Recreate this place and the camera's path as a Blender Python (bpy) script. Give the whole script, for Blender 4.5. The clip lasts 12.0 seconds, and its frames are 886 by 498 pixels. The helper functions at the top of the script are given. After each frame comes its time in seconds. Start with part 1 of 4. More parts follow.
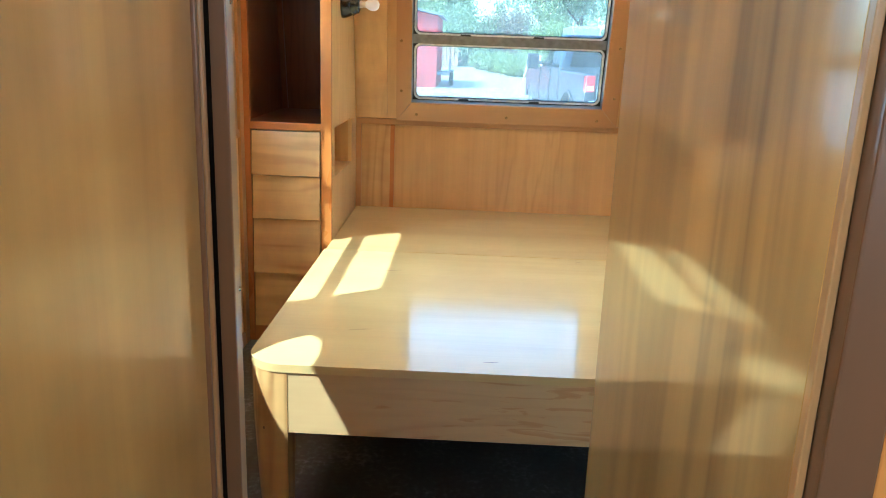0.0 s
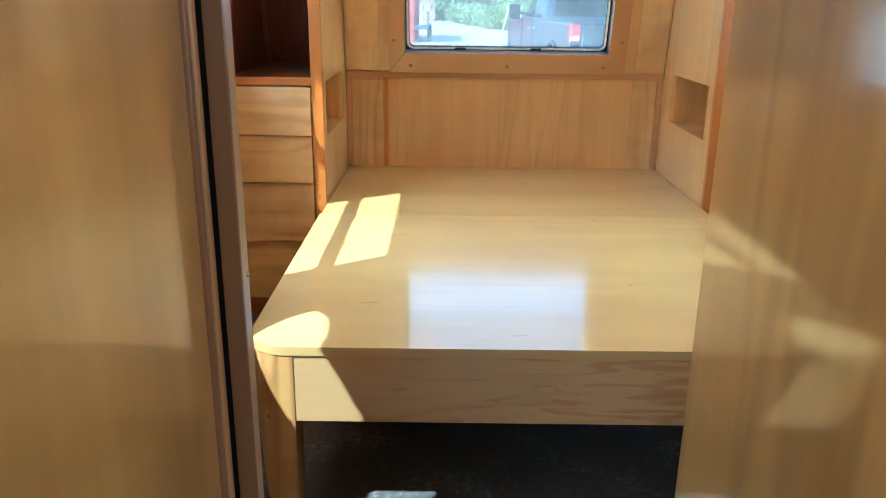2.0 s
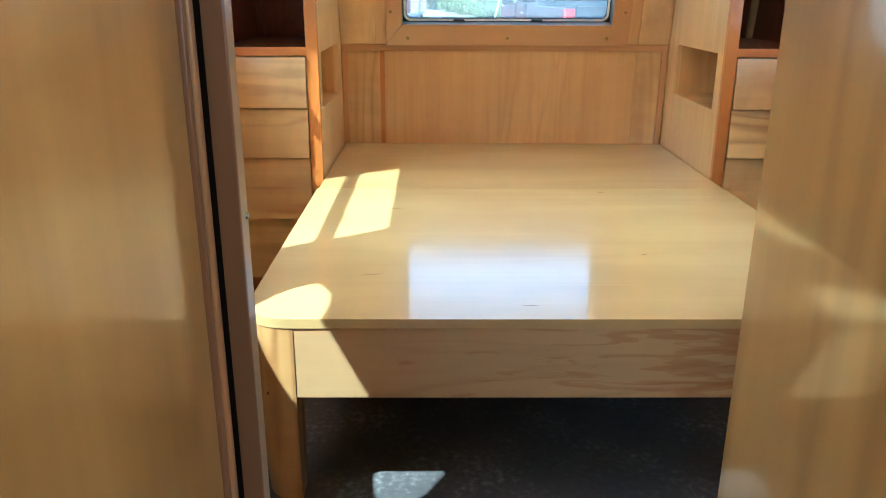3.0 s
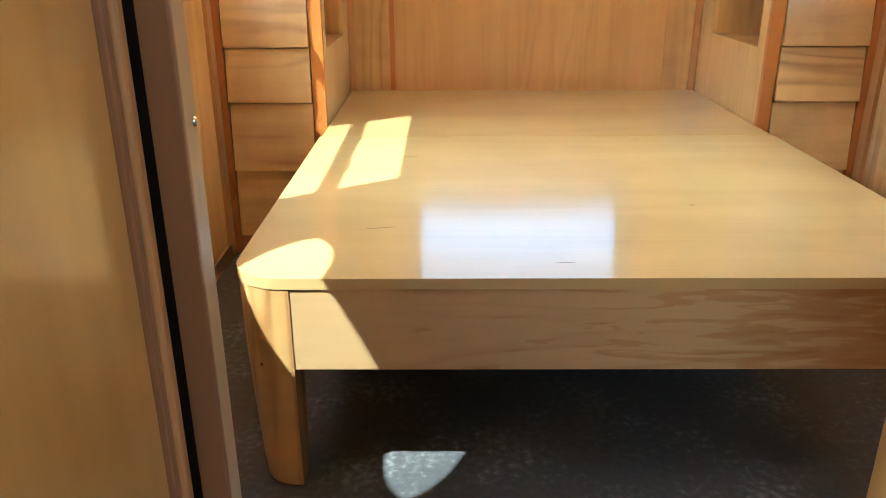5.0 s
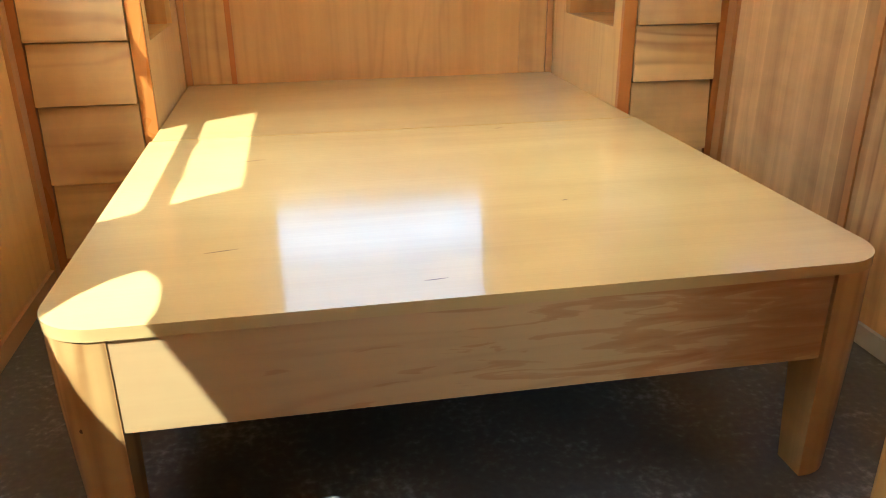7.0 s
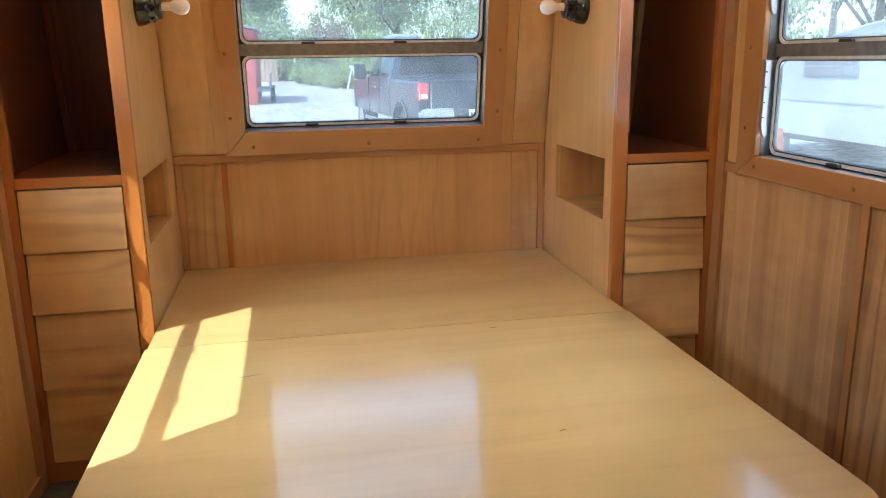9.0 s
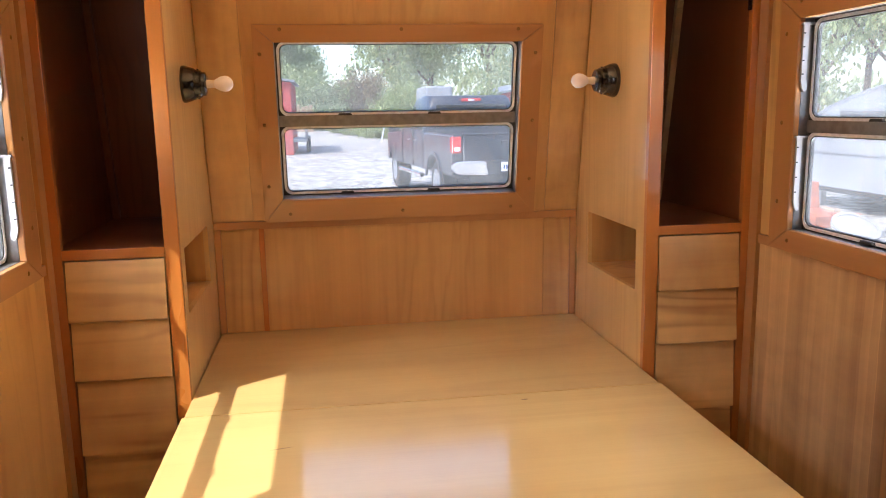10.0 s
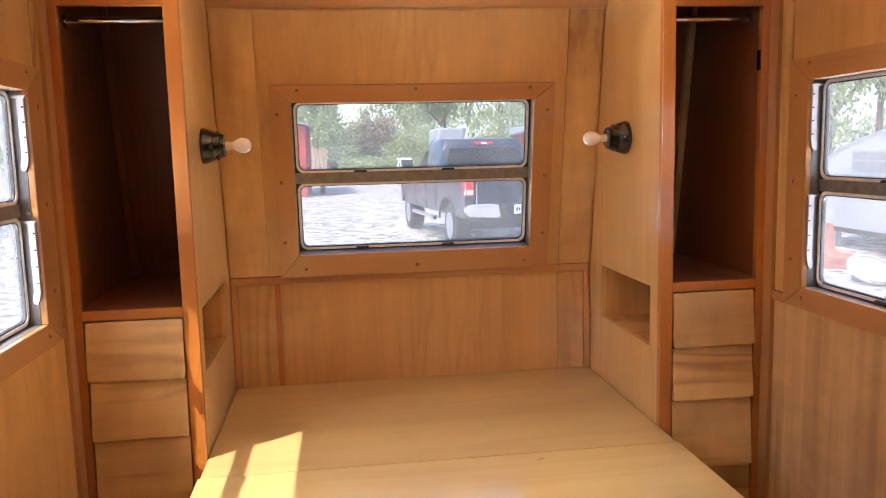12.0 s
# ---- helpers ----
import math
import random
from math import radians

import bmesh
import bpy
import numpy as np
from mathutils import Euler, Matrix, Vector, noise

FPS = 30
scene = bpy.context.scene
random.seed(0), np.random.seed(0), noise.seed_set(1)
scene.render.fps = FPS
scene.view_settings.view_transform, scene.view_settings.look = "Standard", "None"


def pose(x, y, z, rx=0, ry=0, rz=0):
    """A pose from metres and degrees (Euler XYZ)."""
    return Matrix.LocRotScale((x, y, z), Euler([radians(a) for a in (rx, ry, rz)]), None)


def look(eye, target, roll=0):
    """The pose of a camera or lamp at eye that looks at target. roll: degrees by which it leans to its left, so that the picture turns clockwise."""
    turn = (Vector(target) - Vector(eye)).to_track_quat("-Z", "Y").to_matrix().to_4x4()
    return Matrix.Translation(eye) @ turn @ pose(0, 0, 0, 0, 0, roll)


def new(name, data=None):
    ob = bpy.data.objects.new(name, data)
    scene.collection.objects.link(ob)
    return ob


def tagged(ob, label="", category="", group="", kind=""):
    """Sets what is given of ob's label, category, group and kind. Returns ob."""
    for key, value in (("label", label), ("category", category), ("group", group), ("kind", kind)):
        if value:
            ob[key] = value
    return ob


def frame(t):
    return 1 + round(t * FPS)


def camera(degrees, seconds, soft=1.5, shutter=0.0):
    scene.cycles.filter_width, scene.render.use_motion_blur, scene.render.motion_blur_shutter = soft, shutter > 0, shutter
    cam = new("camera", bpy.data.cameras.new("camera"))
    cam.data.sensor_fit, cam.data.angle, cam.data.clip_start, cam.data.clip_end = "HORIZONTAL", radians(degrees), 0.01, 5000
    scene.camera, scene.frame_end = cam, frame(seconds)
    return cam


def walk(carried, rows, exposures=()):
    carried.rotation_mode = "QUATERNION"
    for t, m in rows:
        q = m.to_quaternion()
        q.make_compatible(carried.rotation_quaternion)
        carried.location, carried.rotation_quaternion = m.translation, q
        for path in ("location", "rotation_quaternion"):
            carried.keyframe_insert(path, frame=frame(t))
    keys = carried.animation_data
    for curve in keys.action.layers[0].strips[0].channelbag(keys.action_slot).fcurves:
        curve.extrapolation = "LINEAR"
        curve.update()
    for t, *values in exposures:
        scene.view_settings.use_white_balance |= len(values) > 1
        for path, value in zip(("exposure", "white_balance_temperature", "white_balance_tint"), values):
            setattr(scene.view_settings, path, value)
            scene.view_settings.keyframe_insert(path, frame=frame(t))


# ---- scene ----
cam = camera(59.59, 12.0, 1.0)
PATH = [
    (0, (-0.177, -1.741, 1.205), (-0.224, 0.193, 0.698), 2.1),
    (0.5, (-0.217, -1.713, 1.224), (-0.375, 0.217, 0.722), 3.0),
    (1, (-0.241, -1.642, 1.229), (-0.362, 0.288, 0.72), 2.3),
    (1.5, (-0.262, -1.578, 1.21), (-0.299, 0.342, 0.649), 1.3),
    (2, (-0.264, -1.539, 1.162), (-0.263, 0.365, 0.551), 0.7),
    (2.5, (-0.277, -1.506, 1.12), (-0.258, 0.393, 0.492), 0.2),
    (4.5, (-0.318, -1.309, 0.995), (-0.315, 0.571, 0.314), 0.2),
    (5, (-0.311, -1.247, 0.979), (-0.319, 0.617, 0.256), -0.2),
    (5.5, (-0.316, -1.209, 0.973), (-0.297, 0.639, 0.208), -0.6),
    (6, (-0.314, -1.159, 0.957), (-0.213, 0.676, 0.169), -0.8),
    (6.5, (-0.292, -1.107, 0.952), (-0.058, 0.716, 0.165), -0.7),
    (8.5, (-0.276, -0.972, 1.122), (0.134, 0.904, 0.564), -0.8),
    (9, (-0.274, -0.988, 1.194), (0.092, 0.92, 0.716), -0.9),
    (9.5, (-0.284, -0.998, 1.25), (0.04, 0.934, 0.849), -0.9),
    (10, (-0.277, -1.003, 1.269), (0.014, 0.943, 0.912), -1.0),
    (10.5, (-0.27, -1.01, 1.287), (0.0, 0.946, 0.965), -1.2),
    (11, (-0.278, -1.011, 1.306), (-0.007, 0.947, 1.004), -1.3),
    (11.5, (-0.28, -1.012, 1.316), (-0.013, 0.95, 1.04), -1.4),
    (12, (-0.282, -1.014, 1.329), (-0.02, 0.952, 1.073), -1.4),
]
EXPOSURE = [(0.0, 3.62, 4350, -16), (0.5, 3.58, 4700, -13), (1.5, 3.48, 4500, -14), (2.5, 3.56, 4450, -13), (4.5, 3.62, 4600, -13), (5.5, 3.72, 5100, -9), (6.7, 3.72, 5150, -10), (8.5, 3.14, 4450, -12), (9.5, 2.97, 5850, 10), (12.0, 3.02, 6050, 16)]
walk(cam, [(t, look(eye, target, roll)) for t, eye, target, roll in PATH], EXPOSURE)

# ---- world, sun and the added fill lamps ----
TO_SUN = Vector((-1.0, -0.66, 1.58)).normalized()
world = bpy.data.worlds.new("sky")
scene.world = world
world.use_nodes = True
sky = world.node_tree.nodes.new("ShaderNodeTexSky")
sky.sky_type = "NISHITA"
sky.sun_disc = False
sky.sun_elevation = math.asin(TO_SUN.z)
sky.sun_rotation = math.atan2(TO_SUN.x, TO_SUN.y)
sky.dust_density = 2.0
world.node_tree.links.new(sky.outputs[0], world.node_tree.nodes["Background"].inputs[0])
world.node_tree.nodes["Background"].inputs[1].default_value = 0.15

sun = new("sun", bpy.data.lights.new("sun", "SUN"))
sun.data.energy, sun.data.angle, sun.data.color = 1.3, radians(0.55), (1.0, 0.92, 0.80)
sun.matrix_world = look((0, 0, 0), -TO_SUN)


def fill_lamp(eye, target, w, h, watts, colour):
    lamp = new("added_fill_lamp", bpy.data.lights.new("added_fill_lamp", "AREA"))
    lamp.data.shape, lamp.data.size, lamp.data.size_y = "RECTANGLE", w, h
    lamp.data.energy, lamp.data.color = watts, colour
    lamp.matrix_world = look(eye, target)


# added fill lamps outside the bedroom side windows, in place of open-sky daylight
SKY_WHITE = (0.96, 0.98, 1.0)
fill_lamp((-2.7, 0.3, 2.7), (0.0, 0.4, 0.6), 1.8, 1.2, 14, SKY_WHITE)
fill_lamp((2.7, 0.6, 2.7), (0.0, 0.5, 0.6), 1.8, 1.2, 14, SKY_WHITE)
# added lamps low outside, imitating sunlit gravel that throws light up through the windows
GRAVEL_FILL = (1.0, 0.97, 0.92)
fill_lamp((-2.6, 0.3, -0.35), (-0.2, 0.5, 1.96), 2.0, 1.2, 105, GRAVEL_FILL)
fill_lamp((2.6, 0.6, -0.35), (0.2, 0.6, 1.96), 2.0, 1.2, 105, GRAVEL_FILL)
fill_lamp((0.0, 3.6, -0.35), (0.0, 1.0, 1.96), 1.6, 1.0, 80, GRAVEL_FILL)
# added fill in the unseen galley behind; no windows are built there
fill_lamp((-1.03, -2.5, 1.55), (0.05, -1.1, 1.50), 1.0, 0.6, 3.2, SKY_WHITE)
fill_lamp((1.03, -2.5, 1.55), (-0.5, -1.1, 1.50), 1.0, 0.6, 2.9, SKY_WHITE)

# ---- materials ----
def material(name):
    m = bpy.data.materials.new(name)
    m.use_nodes = True
    return m, m.node_tree.nodes, m.node_tree.links, m.node_tree.nodes["Principled BSDF"]


def ramp(nodes, stops):
    r = nodes.new("ShaderNodeValToRGB")
    e = r.color_ramp.elements
    while len(e) < len(stops):
        e.new(0.5)
    for el, (p, c) in zip(e, stops):
        el.position, el.color = p, (*c, 1)
    return r


def math_node(nodes, links, op, a, b):
    n = nodes.new("ShaderNodeMath")
    n.operation = op
    for k, v in enumerate((a, b)):
        if isinstance(v, (int, float)):
            n.inputs[k].default_value = v
        else:
            links.new(v, n.inputs[k])
    return n.outputs[0]


def mixed(nodes, links, kind, fac, a, b):
    n = nodes.new("ShaderNodeMix")
    n.data_type, n.blend_type = "RGBA", kind
    for k, v in ((0, fac), (6, a), (7, b)):
        if isinstance(v, (int, float)):
            n.inputs[k].default_value = v
        elif isinstance(v, tuple):
            n.inputs[k].default_value = (*v, 1)
        else:
            links.new(v, n.inputs[k])
    return n.outputs[2]


def wood(name, light, dark, axis="z", rings=5.0, contrast=0.5, rough=0.3, coat=0.6, coat_rough=0.08, stripes=0.0, stripe_axis="y", fine=0.35, coat_ior=1.55, coat_bump=0.06, streaks=0.0, mottle=22.0, mottle_along=0.35, figure=0.25):
    """Varnished plywood or board: cloudy tone, patches of cathedral figure, long streaks, pores; axis is the way of the grain."""
    m, nodes, links, bsdf = material(name)
    tc, info = nodes.new("ShaderNodeTexCoord"), nodes.new("ShaderNodeObjectInfo")
    shift = nodes.new("ShaderNodeVectorMath")
    shift.operation = "MULTIPLY_ADD"
    links.new(info.outputs["Random"], shift.inputs[0])
    shift.inputs[1].default_value = (9.1, 5.7, 7.3)
    links.new(tc.outputs["Object"], shift.inputs[2])

    def op(kind, a, b):
        return math_node(nodes, links, kind, a, b)

    def stretched(across, along):
        mp = nodes.new("ShaderNodeMapping")
        mp.inputs["Scale"].default_value = [along if a == axis else across for a in "xyz"]
        links.new(shift.outputs[0], mp.inputs["Vector"])
        return mp.outputs[0]

    def noise_at(vec, scale, detail, dist=0.0):
        n = nodes.new("ShaderNodeTexNoise")
        n.inputs["Scale"].default_value, n.inputs["Detail"].default_value, n.inputs["Distortion"].default_value = scale, detail, dist
        links.new(vec, n.inputs["Vector"])
        return n.outputs["Fac"]

    def swing(value, amount):
        return op("MULTIPLY", op("SUBTRACT", value, 0.5), amount)

    broad = noise_at(stretched(1.0, 0.10), 3.4, 4.0, 0.35)
    wave = op("ADD", op("MULTIPLY", op("SINE", op("MULTIPLY", broad, rings * 17.0), 0.0), 0.5), 0.5)
    wave = op("POWER", wave, 3.0)
    patch = op("MULTIPLY", op("SUBTRACT", noise_at(stretched(1.0, 0.28), 2.6, 2.0), 0.43), 6.0)
    patch = op("MINIMUM", op("MAXIMUM", patch, 0.0), 1.0)
    grain = noise_at(stretched(1.0, 0.025), 70.0, 3.0)
    pores = noise_at(stretched(1.0, 0.02), 320.0, 2.0)
    cloud = noise_at(stretched(1.0, 0.4), 4.5, 3.0, 0.3)
    f = op("MULTIPLY", op("MULTIPLY", wave, patch), figure)
    f = op("ADD", f, swing(broad, contrast * 1.0))
    f = op("ADD", f, swing(grain, fine * 0.55))
    f = op("ADD", f, swing(cloud, 0.55))
    if streaks:
        f = op("ADD", f, swing(noise_at(stretched(1.0, 0.06), 9.0, 3.0, 0.35), streaks * 0.75))
        f = op("ADD", f, swing(noise_at(stretched(0.55, 1.0), 13.0, 5.0, 0.4), streaks * 0.35))
    if stripes:
        # boards of the veneer: uneven widths with wavering edges
        waver = nodes.new("ShaderNodeTexNoise")
        waver.inputs["Scale"].default_value, waver.inputs["Detail"].default_value = 2.4, 3.0
        links.new(stretched(1.0, 0.5), waver.inputs["Vector"])
        sep = nodes.new("ShaderNodeSeparateXYZ")
        links.new(shift.outputs[0], sep.inputs[0])
        at = op("ADD", sep.outputs["xyz".index(stripe_axis)], swing(waver.outputs["Fac"], 0.055))
        for scale, amount in ((9.0, 1.0), (31.0, 0.55)):
            vor = nodes.new("ShaderNodeTexVoronoi")
            vor.voronoi_dimensions = "1D"
            vor.inputs["Scale"].default_value = scale
            links.new(at, vor.inputs["W"])
            col = nodes.new("ShaderNodeSeparateColor")
            links.new(vor.outputs["Color"], col.inputs[0])
            f = op("ADD", f, swing(col.outputs[0], stripes * amount))
    f = op("ADD", f, swing(info.outputs["Random"], 0.16))
    f = op("ADD", op("MULTIPLY", f, 0.8), 0.33)
    r = ramp(nodes, [(0.0, tuple(min(1.0, c * 1.15) for c in light)), (0.45, tuple(0.62 * a + 0.38 * b for a, b in zip(light, dark))), (1.0, tuple(c * 0.85 for c in dark))])
    links.new(f, r.inputs[0])
    links.new(r.outputs[0], bsdf.inputs["Base Color"])
    links.new(op("ADD", op("MULTIPLY", cloud, 0.12), rough - 0.05), bsdf.inputs["Roughness"])
    bsdf.inputs["Coat Weight"].default_value, bsdf.inputs["Coat IOR"].default_value = coat, coat_ior
    links.new(op("ADD", op("MULTIPLY", cloud, 0.05), coat_rough - 0.025), bsdf.inputs["Coat Roughness"])
    bump = nodes.new("ShaderNodeBump")
    bump.inputs["Strength"].default_value, bump.inputs["Distance"].default_value = 0.10, 0.0008
    links.new(op("ADD", pores, op("MULTIPLY", cloud, 0.8)), bump.inputs["Height"])
    links.new(bump.outputs[0], bsdf.inputs["Normal"])
    cb = nodes.new("ShaderNodeBump")
    cb.inputs["Strength"].default_value, cb.inputs["Distance"].default_value = coat_bump, 0.001
    links.new(noise_at(stretched(1.0, mottle_along), mottle, 3.0), cb.inputs["Height"])
    links.new(cb.outputs[0], bsdf.inputs["Coat Normal"])
    return m


def with_heartwood(m, edge, colour):
    """Adds a darker flame of heartwood that begins past edge along x."""
    nodes, links = m.node_tree.nodes, m.node_tree.links
    bsdf = nodes["Principled BSDF"]
    old = bsdf.inputs["Base Color"].links[0].from_socket
    tc = nodes.new("ShaderNodeTexCoord")
    mp = nodes.new("ShaderNodeMapping")
    mp.inputs["Scale"].default_value = (2.6, 1.0, 20.0)
    links.new(tc.outputs["Object"], mp.inputs["Vector"])
    n = nodes.new("ShaderNodeTexNoise")
    n.inputs["Scale"].default_value, n.inputs["Detail"].default_value, n.inputs["Distortion"].default_value = 2.2, 9.0, 1.2
    links.new(mp.outputs[0], n.inputs["Vector"])
    sep = nodes.new("ShaderNodeSeparateXYZ")
    links.new(tc.outputs["Object"], sep.inputs[0])
    f = math_node(nodes, links, "MULTIPLY", math_node(nodes, links, "SUBTRACT", sep.outputs[0], edge), 1.1)
    f = math_node(nodes, links, "ADD", f, math_node(nodes, links, "MULTIPLY", math_node(nodes, links, "SUBTRACT", n.outputs["Fac"], 0.5), 3.2))
    r = ramp(nodes, [(0.0, (0, 0, 0)), (0.10, (.45, .45, .45)), (0.9, (1, 1, 1))])
    links.new(f, r.inputs[0])
    links.new(mixed(nodes, links, "MULTIPLY", r.outputs[0], old, colour), bsdf.inputs["Base Color"])
    return m


def plain(name, colour, rough=0.5, metal=0.0, vary=0.15, scale=20.0, bump=0.1, coat=0.0, ior=1.5, size=0.001):
    m, nodes, links, bsdf = material(name)
    tc = nodes.new("ShaderNodeTexCoord")
    n = nodes.new("ShaderNodeTexNoise")
    n.inputs["Scale"].default_value, n.inputs["Detail"].default_value = scale, 6
    links.new(tc.outputs["Object"], n.inputs["Vector"])
    r = ramp(nodes, [(0.3, tuple(c * (1 - vary) for c in colour)), (0.7, tuple(min(1, c * (1 + vary)) for c in colour))])
    links.new(n.outputs["Fac"], r.inputs[0])
    links.new(r.outputs[0], bsdf.inputs["Base Color"])
    links.new(math_node(nodes, links, "ADD", math_node(nodes, links, "MULTIPLY", n.outputs["Fac"], 0.15), max(rough - 0.07, 0.0)), bsdf.inputs["Roughness"])
    bsdf.inputs["Metallic"].default_value, bsdf.inputs["Coat Weight"].default_value, bsdf.inputs["IOR"].default_value = metal, coat, ior
    if bump:
        b = nodes.new("ShaderNodeBump")
        b.inputs["Strength"].default_value, b.inputs["Distance"].default_value = bump, size
        links.new(n.outputs["Fac"], b.inputs["Height"])
        links.new(b.outputs[0], bsdf.inputs["Normal"])
    return m


def speckled(name, stops, scales, rough, bump, size):
    """Ground and floor: broad stains and fine specks at real size."""
    m, nodes, links, bsdf = material(name)
    tc = nodes.new("ShaderNodeTexCoord")
    out = []
    for s, d in scales:
        n = nodes.new("ShaderNodeTexNoise")
        n.inputs["Scale"].default_value, n.inputs["Detail"].default_value = s, d
        links.new(tc.outputs["Object"], n.inputs["Vector"])
        out.append(n.outputs["Fac"])
    f = math_node(nodes, links, "MULTIPLY", math_node(nodes, links, "ADD", out[0], out[1]), 0.5)
    r = ramp(nodes, stops)
    links.new(f, r.inputs[0])
    links.new(r.outputs[0], bsdf.inputs["Base Color"])
    links.new(math_node(nodes, links, "ADD", math_node(nodes, links, "MULTIPLY", out[0], 0.3), rough - 0.15), bsdf.inputs["Roughness"])
    b = nodes.new("ShaderNodeBump")
    b.inputs["Strength"].default_value, b.inputs["Distance"].default_value = bump, size
    links.new(out[1], b.inputs["Height"])
    links.new(b.outputs[0], bsdf.inputs["Normal"])
    return m


def leaf_material(name, dark, light):
    m, nodes, links, bsdf = material(name)
    geo = nodes.new("ShaderNodeNewGeometry")
    r = ramp(nodes, [(0.0, dark), (1.0, light)])
    links.new(geo.outputs["Random Per Island"], r.inputs[0])
    links.new(r.outputs[0], bsdf.inputs["Base Color"])
    bsdf.inputs["Roughness"].default_value = 0.55
    tl = nodes.new("ShaderNodeBsdfTranslucent")
    links.new(r.outputs[0], tl.inputs[0])
    mx = nodes.new("ShaderNodeMixShader")
    mx.inputs[0].default_value = 0.35
    links.new(bsdf.outputs[0], mx.inputs[1])
    links.new(tl.outputs[0], mx.inputs[2])
    links.new(mx.outputs[0], nodes["Material Output"].inputs[0])
    return m


def pane_material(name, tint):
    """Dusty window glass: clear through, grey tint added to dim the bright view outside, glossy at grazing angles."""
    m, nodes, links, bsdf = material(name)
    clear, gloss, dust = nodes.new("ShaderNodeBsdfTransparent"), nodes.new("ShaderNodeBsdfGlossy"), nodes.new("ShaderNodeBsdfTranslucent")
    clear.inputs[0].default_value = (*tint, 1)
    gloss.inputs["Roughness"].default_value = 0.02
    dust.inputs[0].default_value = (0.7, 0.72, 0.74, 1)
    lw = nodes.new("ShaderNodeLayerWeight")
    fr = math_node(nodes, links, "ADD", math_node(nodes, links, "MULTIPLY", math_node(nodes, links, "POWER", lw.outputs["Facing"], 5.0), 0.6), 0.03)
    a, b = nodes.new("ShaderNodeMixShader"), nodes.new("ShaderNodeMixShader")
    n = nodes.new("ShaderNodeTexNoise")
    n.inputs["Scale"].default_value, n.inputs["Detail"].default_value = 6.0, 5.0
    tc = nodes.new("ShaderNodeTexCoord")
    links.new(tc.outputs["Object"], n.inputs["Vector"])
    links.new(math_node(nodes, links, "MULTIPLY", n.outputs["Fac"], 0.055), a.inputs[0])
    links.new(clear.outputs[0], a.inputs[1])
    links.new(dust.outputs[0], a.inputs[2])
    links.new(fr, b.inputs[0])
    links.new(a.outputs[0], b.inputs[1])
    links.new(gloss.outputs[0], b.inputs[2])
    links.new(b.outputs[0], nodes["Material Output"].inputs[0])
    return m


BIRCH_L, BIRCH_D = (0.66, 0.41, 0.15), (0.28, 0.115, 0.028)
birch_z = wood("varnished_birch_upright", BIRCH_L, BIRCH_D, "z", 5, 0.8, fine=0.35, streaks=1.5, figure=0.45)
birch_panel = wood("varnished_birch_panel", (0.64, 0.375, 0.13), (0.36, 0.16, 0.042), "z", 5, 0.35, fine=0.45, rough=0.32, coat_rough=0.07, streaks=0.5, figure=0.2)
wardrobe_side = wood("pale_birch_wardrobe_side", (0.74, 0.49, 0.185), (0.50, 0.26, 0.078), "z", 5, 0.3, fine=0.25, streaks=0.6, figure=0.2)
fir_panel = wood("flamed_fir_panel", (0.69, 0.395, 0.12), (0.40, 0.165, 0.036), "z", 4, 0.6, fine=0.3, rough=0.32, coat=0.6, coat_rough=0.1, streaks=0.9, figure=0.4)
birch_top = wood("varnished_birch_bed", (0.60, 0.435, 0.175), (0.41, 0.25, 0.080), "x", 3, 0.2, fine=0.3, streaks=0.5, rough=0.3, coat=1.0, coat_rough=0.065, coat_ior=1.85, coat_bump=0.3, mottle=150.0, mottle_along=0.015, figure=0.12)
birch_edge = wood("birch_plywood_edge", (0.50, 0.30, 0.12), (0.33, 0.17, 0.06), "x", 3, 0.3, rough=0.35)
apron_wood = with_heartwood(wood("figured_apron_board", (0.60, 0.41, 0.19), (0.38, 0.21, 0.075), "x", 8, 0.25, streaks=0.4, rough=0.3, coat_rough=0.1, figure=0.25), 0.16, (0.74, 0.55, 0.37))
drawer_wood = wood("drawer_birch", (0.74, 0.475, 0.175), (0.35, 0.145, 0.038), "x", 4.5, 0.8, streaks=1.3, fine=0.25, rough=0.34, coat=0.45, coat_rough=0.14, figure=0.5)
amber_z = wood("amber_fir_upright", (0.52, 0.195, 0.036), (0.33, 0.095, 0.015), "z", 3, 0.3, rough=0.28, coat=0.7, streaks=0.6, figure=0.2)
amber_x = wood("amber_fir_level", (0.52, 0.195, 0.036), (0.33, 0.095, 0.015), "x", 3, 0.3, rough=0.28, coat=0.7, figure=0.2)
trim_x = wood("window_trim_level", (0.48, 0.245, 0.085), (0.36, 0.155, 0.047), "x", 3, 0.25, rough=0.3, figure=0.25)
trim_y = wood("window_trim_lengthwise", (0.48, 0.245, 0.085), (0.36, 0.155, 0.047), "y", 3, 0.25, rough=0.3, figure=0.25)
trim_z = wood("window_trim_upright", (0.48, 0.245, 0.085), (0.36, 0.155, 0.047), "z", 3, 0.25, rough=0.3, figure=0.25)
hickory = wood("striped_hickory_panel", (0.62, 0.39, 0.17), (0.21, 0.088, 0.027), "z", 5, 0.6, rough=0.34, coat=0.5, coat_rough=0.12, stripes=0.5, fine=0.7, streaks=1.7, figure=0.5)
edge_wood = wood("brown_edge_strip", (0.48, 0.25, 0.095), (0.30, 0.135, 0.045), "z", 3, 0.3, rough=0.33)
pale_edge = wood("pale_partition_edge", (0.46, 0.33, 0.20), (0.32, 0.21, 0.11), "z", 3, 0.2, rough=0.4, coat=0.3, figure=0.15)
